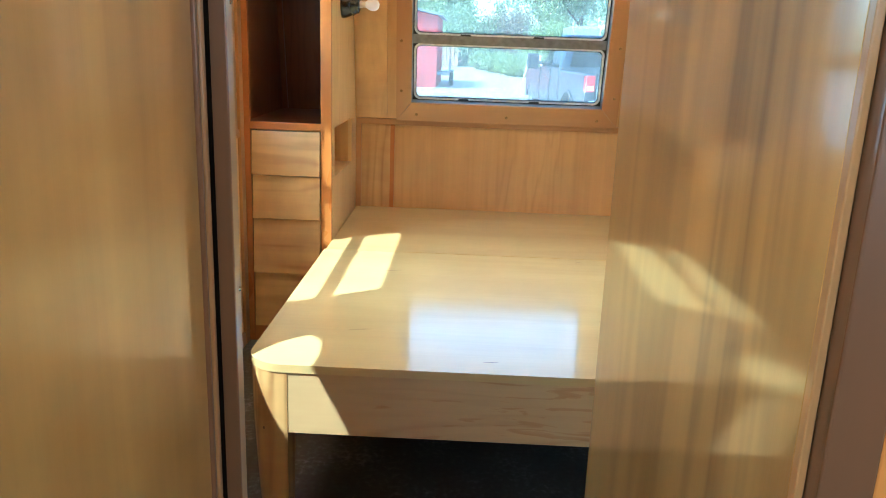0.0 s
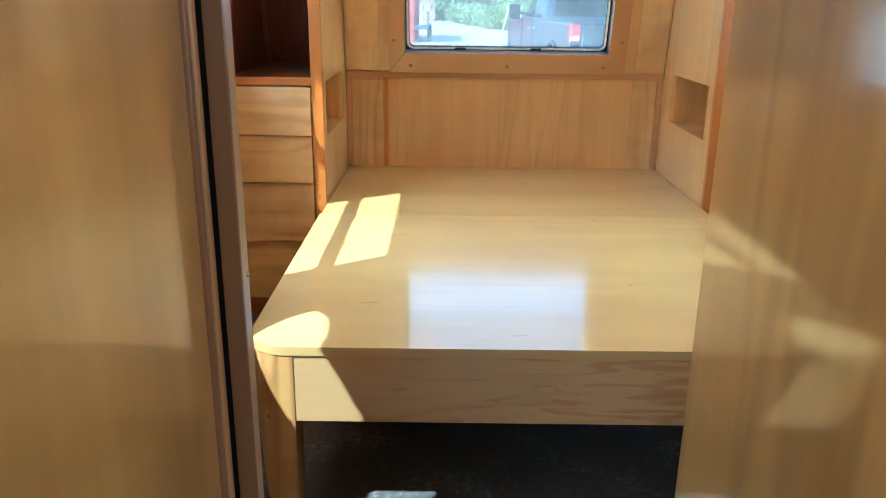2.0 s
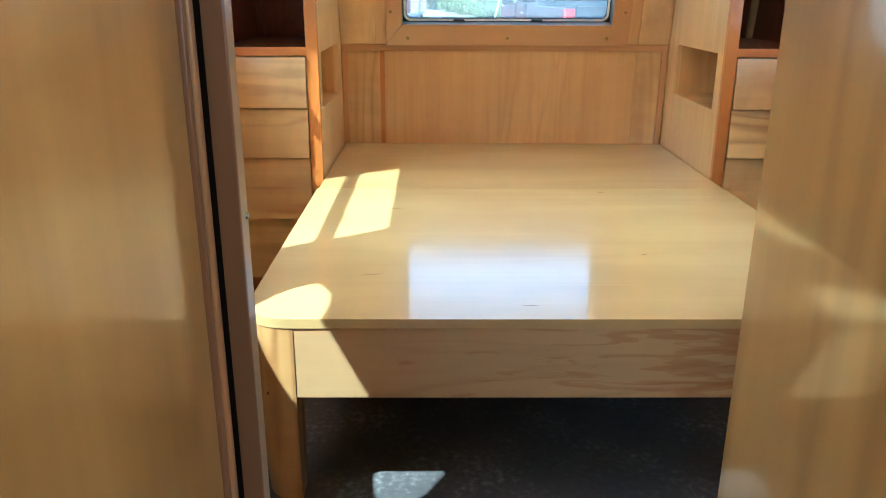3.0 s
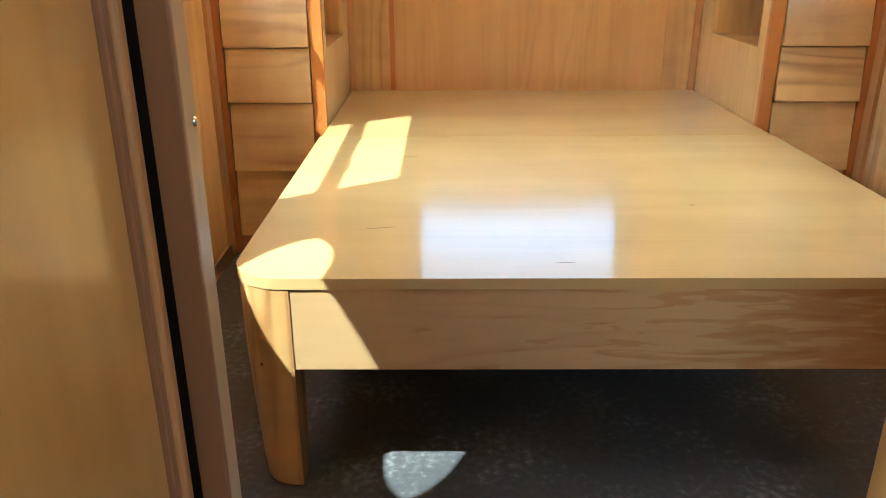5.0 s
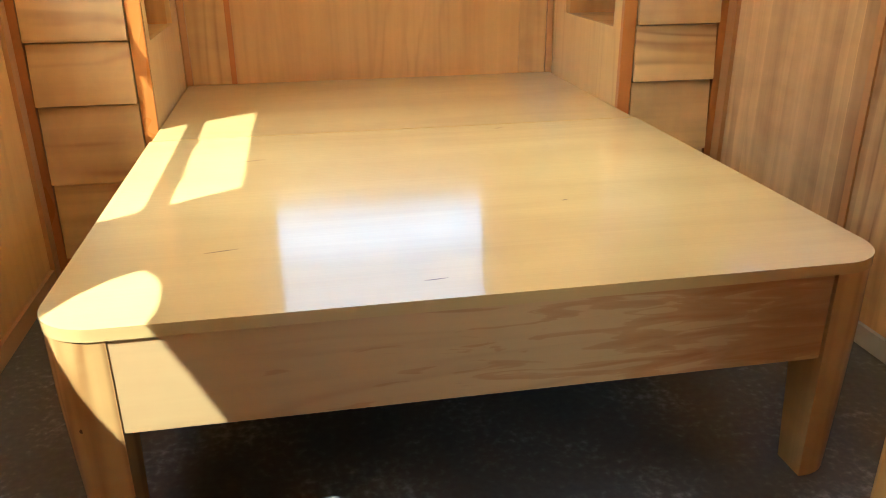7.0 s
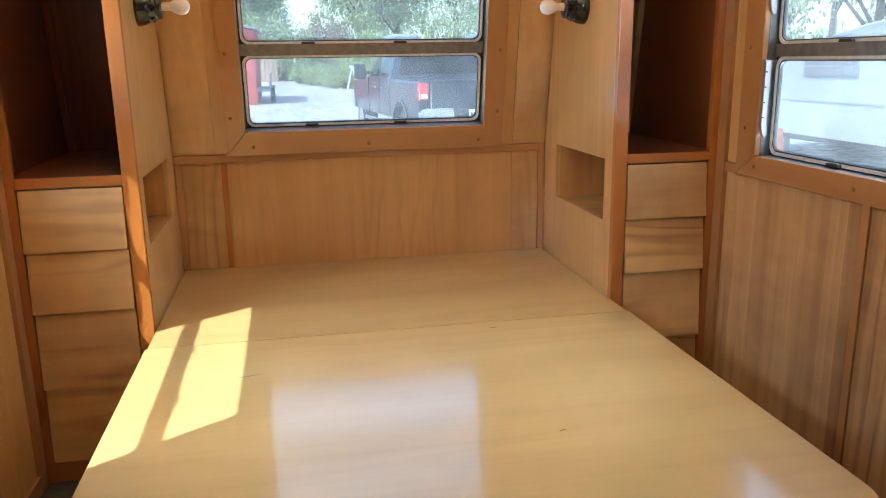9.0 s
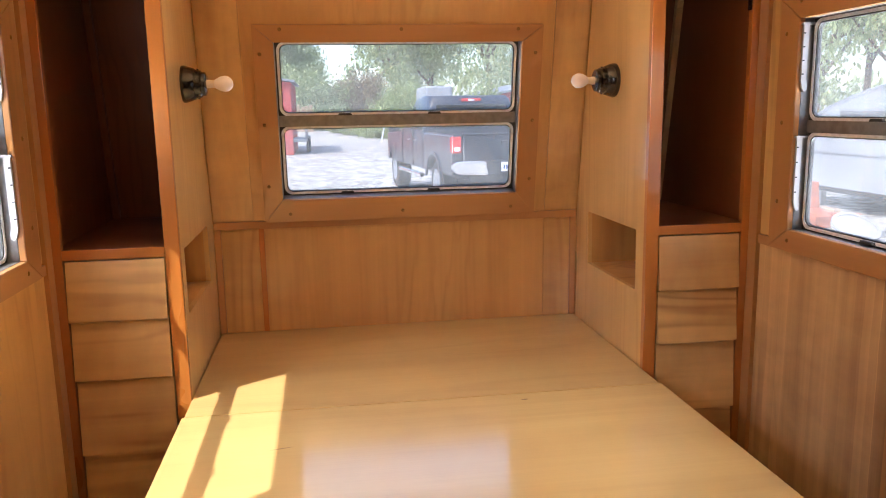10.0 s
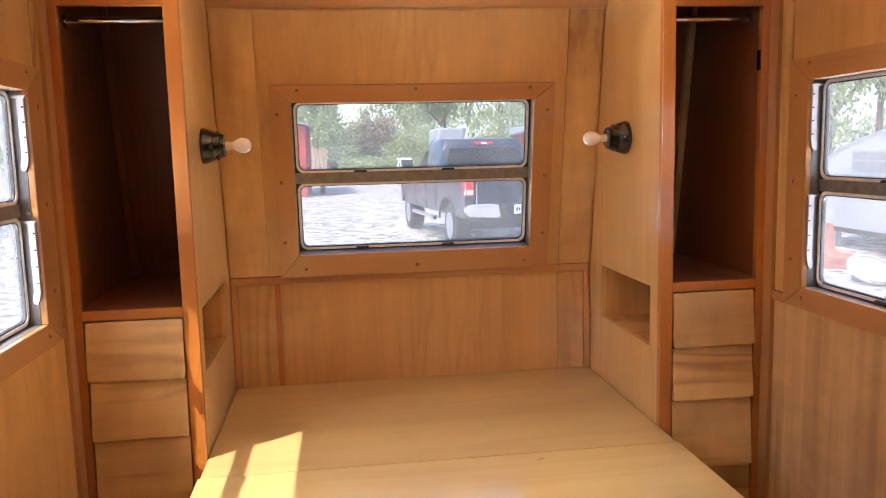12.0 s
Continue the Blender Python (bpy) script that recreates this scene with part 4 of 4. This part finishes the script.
        part("running_board", lathe(bmesh.new(), [(0, 0), (.045, 0), (.045, 2.0), (0, 2.0)], Matrix.Translation((s * 1.02, 2.1, 0.50)) @ Matrix.Rotation(-math.pi / 2, 4, "X"), 12), chrome, truck, "tubular side step", True)
        part("front_fender", prism(bmesh.new(), arch(5.0, 0.53, 4.28, 5.62, 0.62, 1.24), side, s * 0.90, s * 0.99), truck_paint, truck)
        for cy in (1.22, 5.0):
            mm = Matrix.Translation((s * 0.955, cy, 0.42)) @ Matrix.Rotation(-s * math.pi / 2, 4, "Y")
            tyre = [(0.24, 0.0), (0.37, 0.0), (0.41, 0.03), (0.42, 0.06), (0.42, 0.23), (0.41, 0.27), (0.37, 0.30), (0.24, 0.30)]
            wheel = part("wheel", lathe(bmesh.new(), tyre, mm, 36), tyre_mat, truck, "black tyre", True)
            rim = lathe(bmesh.new(), [(0.25, -0.006), (0.235, -0.008), (0.215, 0.006), (0.20, 0.03), (0.10, 0.04), (0.09, -0.01), (0.0, -0.016)], mm, 30)
            part("rim", rim, alloy, wheel, "chrome wheel rim", True)
            bm = bmesh.new()
            for k in range(8):
                q = mm @ Matrix.Rotation(2 * math.pi * k / 8, 4, "Z")
                prism(bm, [(0.06, -0.02), (0.20, -0.03), (0.20, 0.03), (0.06, 0.02)], q, -0.004, 0.03)
            part("spoke", bm, alloy, wheel)
    part("underbody", box(-0.66, 0.66, 0.1, 5.4, 0.52, 0.66), plastic, truck)
    part("axle", box(-0.75, 0.75, 1.15, 1.29, 0.33, 0.47), plastic, truck)
    truck.matrix_basis = pose(x, y, z, 0, 0, turn)
    return truck


pickup(2.84, 12.1, GROUND, 6.5)


# ---- buildings and a neighbouring trailer ----
def shed(x0, x1, y0, y1, eave, ridge, label, along="y"):
    ob = thing("shed", ((x0 + x1) / 2, (y0 + y1) / 2, GROUND), label, "shed")
    boards = bmesh.new()
    add_box(boards, x0, x1, y0, y1, GROUND, GROUND + eave)
    part("wall", boards, red_paint, ob)
    bm = bmesh.new()
    for k in range(int((x1 - x0) / 0.4)):
        add_box(bm, x0 + k * .4, x0 + k * .4 + .05, y0 - .03, y0, GROUND, GROUND + eave)
    for k in range(int((y1 - y0) / 0.4)):
        add_box(bm, x0 - .03, x0, y0 + k * .4, y0 + k * .4 + .05, GROUND, GROUND + eave)
        add_box(bm, x1, x1 + .03, y0 + k * .4, y0 + k * .4 + .05, GROUND, GROUND + eave)
    part("boards", bm, red_paint, ob)
    xm = (x0 + x1) / 2
    bm = prism(bmesh.new(), [(x0 - .2, GROUND + eave - .02), (xm, GROUND + ridge), (x1 + .2, GROUND + eave - .02), (x1 + .2, GROUND + eave + .06), (xm, GROUND + ridge + .1), (x0 - .2, GROUND + eave + .06)], plane_matrix((0, 0, 0), (1, 0, 0), (0, 0, 1), (0, 1, 0)), y0 - .2, y1 + .2)
    part("roof", bm, roof_metal, ob, "pale metal roof")
    bm = prism(bmesh.new(), [(x0, GROUND + eave - .02), (x1, GROUND + eave - .02), (xm, GROUND + ridge)], plane_matrix((0, 0, 0), (1, 0, 0), (0, 0, 1), (0, 1, 0)), y0 + .01, y1 - .01)
    part("gable", bm, red_paint, ob)
    part("door", box((x0 + xm) / 2, xm, y0 - .05, y0 - .032, GROUND, GROUND + 2.0), white_paint, ob)
    return ob


shed(-7.0, -1.57, 31.5, 38.0, 2.93, 3.45, "small red shed with a pale metal roof")
shed(6.4, 14.0, 34.0, 44.0, 2.07, 2.92, "long red barn with a pale roof edge")


def round_trailer(x0, x1, y0, y1, z0, z1):
    """White trailer with rounded ends, belt trim and a louvred window, on two wheels."""
    t = thing("travel_trailer", ((x0 + x1) / 2, (y0 + y1) / 2, GROUND), "white vintage travel trailer with rounded ends", "trailer")
    m = plane_matrix((0, 0, 0), (0, 1, 0), (0, 0, 1), (1, 0, 0))
    ym, half = (y0 + y1) / 2, (y1 - y0) / 2
    pts = [(y0 + .25, z0), (y1 - .25, z0)]
    pts += [(ym + half * math.cos(a), z0 + .6 + (z1 - z0 - .6) * math.sin(a)) for a in [radians(180 * k / 36) for k in range(37)]]
    crown = ((x0, 1.0), (x0 + .05, 1.012), (x0 + .35, 1.06), (x0 + .8, 1.09), ((x0 + x1) / 2, 1.10), (x1 - .8, 1.09), (x1 - .35, 1.06), (x1 - .05, 1.012), (x1, 1.0))
    bm = loft(bmesh.new(), [[(x, ym + (u - ym) * (1 + (k - 1) * .4), z0 + (v - z0) * k) for u, v in pts] for x, k in crown])
    part("body", bm, white_paint, t, "", True)
    out = [(u, v) for u, v in pts[3:]]
    bm = ring(bmesh.new(), pts, [((u - ym) * .985 + ym, (v - z0) * .965 + z0 + .01) for u, v in pts], m, x0 - .012, x0 + .01)
    part("edge_band", bm, roof_metal, t, "pale metal edge band")
    part("belt_trim", box(x0 - .015, x0 + .01, y0 + .1, y1 - .05, z0 + .55, z0 + .58), roof_metal, t)
    for yy in (y1 - 1.85, y1 - 4.6):
        win = part("louvre_window", box(x0 - .03, x0 + .01, yy - .63, yy + .63, z0 + .95, z0 + 1.28), roof_metal, t, "louvred window")
        for k in range(2):
            part("louvre", box(x0 - .045, x0 - .025, yy - .59, yy + .59, z0 + .975 + k * .15, z0 + 1.095 + k * .15), louvre_grey, win)
    for yy in ((y0 + y1) / 2,):
        mm = Matrix.Translation((x0 + .02, yy, GROUND + .33)) @ Matrix.Rotation(math.pi / 2, 4, "Y")
        part("wheel", lathe(bmesh.new(), [(0, 0), (.2, 0), (.33, .01), (.33, .18), (.2, .2), (0, .2)], mm, 28), tyre_mat, t, "", True)
    part("chassis", box(x0 + .2, x1 - .2, y0 + .3, y1 + .3, z0 - .12, z0 - .005), plastic, t)
    for yy in (y0 + .6, y1 - .5):
        part("jack_stand", box(x0 + .25, x0 + .35, yy, yy + .1, GROUND, z0 - .12), grey_junk, t)
    return t


round_trailer(8.0, 10.3, 2.0, 11.8, -0.12, 1.72)
tank = thing("storage_trailer", (5.5, 42, GROUND), "white box trailer far beyond the truck", "trailer")
part("body", box(5.05, 6.5, 40, 44, GROUND + .6, GROUND + 2.95, .12), white_paint, tank)
for k in (5.1, 5.9):
    part("wheel", lathe(bmesh.new(), [(0, 0), (.4, 0), (.4, .25), (0, .25)], Matrix.Translation((k, 39.9, GROUND + .4)) @ Matrix.Rotation(-math.pi / 2, 4, "X"), 20), tyre_mat, tank, "", True)
cart = thing("utility_trailer", (-1.3, 33.5, GROUND), "small dark utility trailer parked by the shed", "trailer")
part("deck", box(-2.05, -1.0, 32.1, 34.9, GROUND + .5, GROUND + .62), grey_junk, cart)
part("fender", box(-1.05, -0.85, 33.0, 33.8, GROUND + .62, GROUND + .72), grey_junk, cart)
for k in range(5):
    part("post", box(-1.05, -1.0, 32.2 + k * .62, 32.25 + k * .62, GROUND + .62, GROUND + 1.1), grey_junk, cart)
part("top_rail", box(-1.06, -0.99, 32.1, 34.9, GROUND + 1.1, GROUND + 1.15), grey_junk, cart)
part("wheel", lathe(bmesh.new(), [(0, 0), (.2, 0), (.33, .01), (.33, .18), (.2, .2), (0, .2)], Matrix.Translation((-1.05, 33.4, GROUND + .33)) @ Matrix.Rotation(math.pi / 2, 4, "Y"), 24), tyre_mat, cart, "", True)

horse = thing("sawhorse", (3.3, 40.8, GROUND), "white wooden sawhorse standing beyond the truck", "sawhorse")
for x in (3.05, 3.55):
    for lean in (-1, 1):
        m = Matrix.Translation((x, 40.8, GROUND)) @ Matrix.Rotation(radians(14 * lean), 4, "Y")
        bm = box(-.04, .04, -.03, .03, 0, 1.35, .005)
        bmesh.ops.transform(bm, matrix=Matrix.Translation((-lean * .33, 0, .012)), verts=bm.verts)
        bmesh.ops.transform(bm, matrix=m, verts=bm.verts)
        part("leg", bm, plate_mat, horse)
part("beam", box(2.9, 3.7, 40.75, 40.85, GROUND + 1.3, GROUND + 1.42, .008), plate_mat, horse)

fence = thing("fence", (-5, 68, GROUND), "weathered wooden board fence under the trees", "fence")
for k in range(32):
    part("board", box(-12.0 + k * .34, -11.7 + k * .34, 67.9, 67.96, GROUND, GROUND + 2.2 + .12 * math.sin(k * 2.3), .01), fence_mat, fence)
for zz in (0.4, 1.3):
    part("rail", box(-12.0, -.9, 67.96, 68.04, GROUND + zz, GROUND + zz + .1, .01), fence_mat, fence)

# things on the ground beside the neighbouring trailer
jack = thing("floor_jack", (6.7, 9.4, GROUND), "rust-red steel floor jack among scrap on the gravel", "jack")
part("body", prism(bmesh.new(), [(9.0, 0), (9.9, 0), (9.9, .12), (9.65, .22), (9.5, .62), (9.36, .62), (9.3, .25), (9.0, .16)], plane_matrix((0, 0, GROUND), (0, 1, 0), (0, 0, 1), (1, 0, 0)), 6.6, 6.85), orange_junk, jack)
part("handle", lathe(bmesh.new(), [(0, 0), (.02, 0), (.02, .45), (0, .45)], pose(6.7, 9.45, GROUND + .5, 60, 0, 200), 10), orange_junk, jack, "", True)
crate = thing("crate", (6.6, 10.1, GROUND), "pale open crate on the gravel", "crate")
for a, b, c, d in ((6.3, 6.9, 10.0, 10.03), (6.3, 6.9, 10.5, 10.53), (6.3, 6.33, 10.03, 10.5), (6.87, 6.9, 10.03, 10.5)):
    part("side", box(a, b, c, d, GROUND, GROUND + .42), white_paint, crate)
hub = thing("wheel_rim", (6.4, 7.9, GROUND), "grey wheel rim leaning among scrap", "wheel")
part("ring", lathe(bmesh.new(), [(.26, 0), (.30, 0), (.30, .05), (.26, .05), (.26, 0)], pose(6.4, 7.9, GROUND + .16, 28, 0, 0), 28), grey_junk, hub, "", True)
part("disc", lathe(bmesh.new(), [(0, .02), (.26, .01), (.26, .03), (0, .04)], pose(6.4, 7.9, GROUND + .16, 28, 0, 0), 28), grey_junk, hub, "", True)
rnd = random.Random(5)
for k in range(10):
    px, pyy = rnd.uniform(6.2, 7.6), rnd.uniform(7.4, 10.8)
    l = rnd.uniform(.2, .9)
    bm = box(-l, l, -.06, .06, 0, rnd.uniform(.04, .12), .008)
    bmesh.ops.transform(bm, matrix=pose(px, pyy, GROUND, 0, 0, rnd.uniform(0, 180)), verts=bm.verts)
    ob = link_mesh("scrap_board", bm, (orange_junk, grey_junk, fence_mat, white_paint)[k % 4])
    tagged(ob, ("rust-red", "grey", "weathered brown", "pale")[k % 4] + " scrap board lying on the gravel", "scrap", "scrap beside the trailer")


# ---- trees and shrubs ----
def leaves(bm, rnd, centre, radii, count, size, gaps=0.0):
    """Small bent leaves in clumps round a centre, thinner inside."""
    c = Vector(centre)
    clumps = []
    for _ in range(max(6, count // 60)):
        d = Vector((rnd.gauss(0, 1), rnd.gauss(0, 1), rnd.gauss(0, 1))).normalized() * rnd.uniform(0.45, 1.0)
        clumps.append(Vector((d.x * radii[0], d.y * radii[1], d.z * radii[2])))
    for k in range(count):
        q = clumps[k % len(clumps)]
        p = c + q + Vector((rnd.gauss(0, 1) * radii[0], rnd.gauss(0, 1) * radii[1], rnd.gauss(0, 1) * radii[2])) * 0.17
        if p.z < GROUND + 0.02:
            p.z = GROUND + rnd.uniform(0.02, 0.3)
        s = size * rnd.uniform(0.6, 1.4)
        m = Matrix.Translation(p) @ Euler((rnd.uniform(0, 6.3), rnd.uniform(0, 6.3), rnd.uniform(0, 6.3))).to_matrix().to_4x4()
        vs = [bm.verts.new(m @ Vector(v)) for v in ((-s, 0, 0), (0, -s * .45, s * .12), (s, 0, 0), (0, s * .45, s * .12))]
        bm.faces.new(vs)


def limb(bm, a, b, ra, rb):
    a, b = Vector(a), Vector(b)
    m = Matrix.Translation(a) @ (b - a).to_track_quat("Z", "Y").to_matrix().to_4x4()
    lathe(bm, [(ra, 0), ((ra + rb) / 2, (b - a).length * .5), (rb, (b - a).length)], m, 8)


def tree(x, y, h, r, mat, seed, count=2600, size=0.16, label="leafy green tree beyond the yard"):
    rnd = random.Random(seed)
    t = thing("tree", (x, y, GROUND), label, "tree", "trees beyond the yard")
    bm = bmesh.new()
    top = Vector((x + rnd.uniform(-.3, .3), y, GROUND + h * .55))
    limb(bm, (x, y, GROUND), top, h * .018, h * .010)
    ends = []
    for k in range(7):
        a = k * 0.9 + rnd.uniform(0, .5)
        e = top + Vector((math.cos(a) * r * .65, math.sin(a) * r * .65, rnd.uniform(-.28, .30) * h))
        limb(bm, Vector((x, y, GROUND + h * rnd.uniform(.25, .5))), e, h * .008, h * .003)
        ends.append(e)
    part("trunk", bm, bark, t, "", True)
    bm = bmesh.new()
    for e in ends:
        leaves(bm, rnd, e, (r * .5, r * .5, h * .2), count // 9, size)
    leaves(bm, rnd, (x, y, GROUND + h * .68), (r * .9, r * .9, h * .32), count * 2 // 9, size)
    part("crown", bm, mat, t)


def shrub(x, y, rx, ry, h, mat, seed, count, size, label):
    rnd = random.Random(seed)
    t = thing("shrub", (x, y, GROUND), label, "shrub", "shrubs along the yard")
    bm = bmesh.new()
    for k in range(5):
        limb(bm, (x + rnd.uniform(-.2, .2) * rx, y, GROUND), (x + rnd.uniform(-.7, .7) * rx, y + rnd.uniform(-.6, .6) * ry, GROUND + h * .8), .04, .012)
    part("stems", bm, bark, t, "", True)
    bm = bmesh.new()
    leaves(bm, rnd, (x, y, GROUND + h * .48), (rx, ry, h * .5), count, size)
    part("foliage", bm, mat, t)


for k, (x, y, h, r, mat) in enumerate(((6.7, 77, 15.0, 5.2, leaf_a), (15.2, 71, 18, 7.2, leaf_b), (22.4, 77, 18, 8, leaf_a), (11.6, 86, 17, 6.5, leaf_b), (-4.5, 86, 12, 4.6, leaf_a), (-16.5, 71, 17, 7, leaf_b), (32, 80, 18, 8.5, leaf_b),
                                       (14.5, 17, 7.5, 3.5, leaf_a), (16, 23, 8.5, 4.0, leaf_a), (19, 12, 8.0, 4.0, leaf_a), (13.5, 27, 8, 3.6, leaf_c), (24, 20, 10, 5, leaf_a), (21, 6, 9, 4.5, leaf_a), (23, 30, 10, 5, leaf_b),
                                       (-16, 6, 8, 4, leaf_a), (-15, 16, 8, 4, leaf_b))):
    tree(x, y, h, r, mat, 20 + k, 26000 if y > 40 else 12000, 0.15 if y > 40 else 0.10)
for k, (x, y, rx, ry, h, mat, n, s, label) in enumerate((
        (0.9, 62, 1.1, 2.4, 1.3, leaf_c, 4500, .10, "low bright green hedge at the edge of the gravel"), (1.9, 56, 1.1, 3.0, 1.35, leaf_c, 5500, .10, "low bright green hedge at the edge of the gravel"),
        (2.9, 50, 1.1, 3.0, 1.4, leaf_c, 5500, .09, "low bright green hedge at the edge of the gravel"), (3.9, 47, 1.0, 2.0, 1.45, leaf_c, 4000, .09, "low bright green hedge at the edge of the gravel"),
        (-0.8, 70, 2.9, 2.2, 5.3, leaf_b, 7000, .14, "tall dry brownish shrub"), (3.5, 72, 3.2, 2.2, 5.3, leaf_d, 6500, .14, "tall dry brownish shrub"),
        (-5.2, 72, 2.9, 2.2, 6.4, leaf_a, 6500, .14, "tall grey-green shrub by the fence"), (6.3, 66, 2.3, 2.0, 4.0, leaf_a, 6000, .12, "dense green shrub beneath the trees"),
        (6.3, 31, 1.0, 0.9, 2.75, leaf_c, 4000, .07, "bright green shrub behind the truck"), (-12, 69, 3.4, 2.6, 6.3, leaf_a, 1800, .22, "dense green shrub beneath the trees"))):
    shrub(x, y, rx, ry, h, mat, 70 + k, n, s, label)

# far tree line
bm = bmesh.new()
rnd = random.Random(9)
for k in range(70):
    a = -70 + 140 * k / 69
    d = 118 + rnd.uniform(-6, 6)
    leaves(bm, rnd, (d * math.sin(radians(a)), d * math.cos(radians(a)), GROUND + 4.0), (4.4, 4, rnd.uniform(4, 6)), 260, 0.58)
tagged(link_mesh("far_trees", bm, leaf_b), "far hazy line of trees", "trees", kind="stuff")
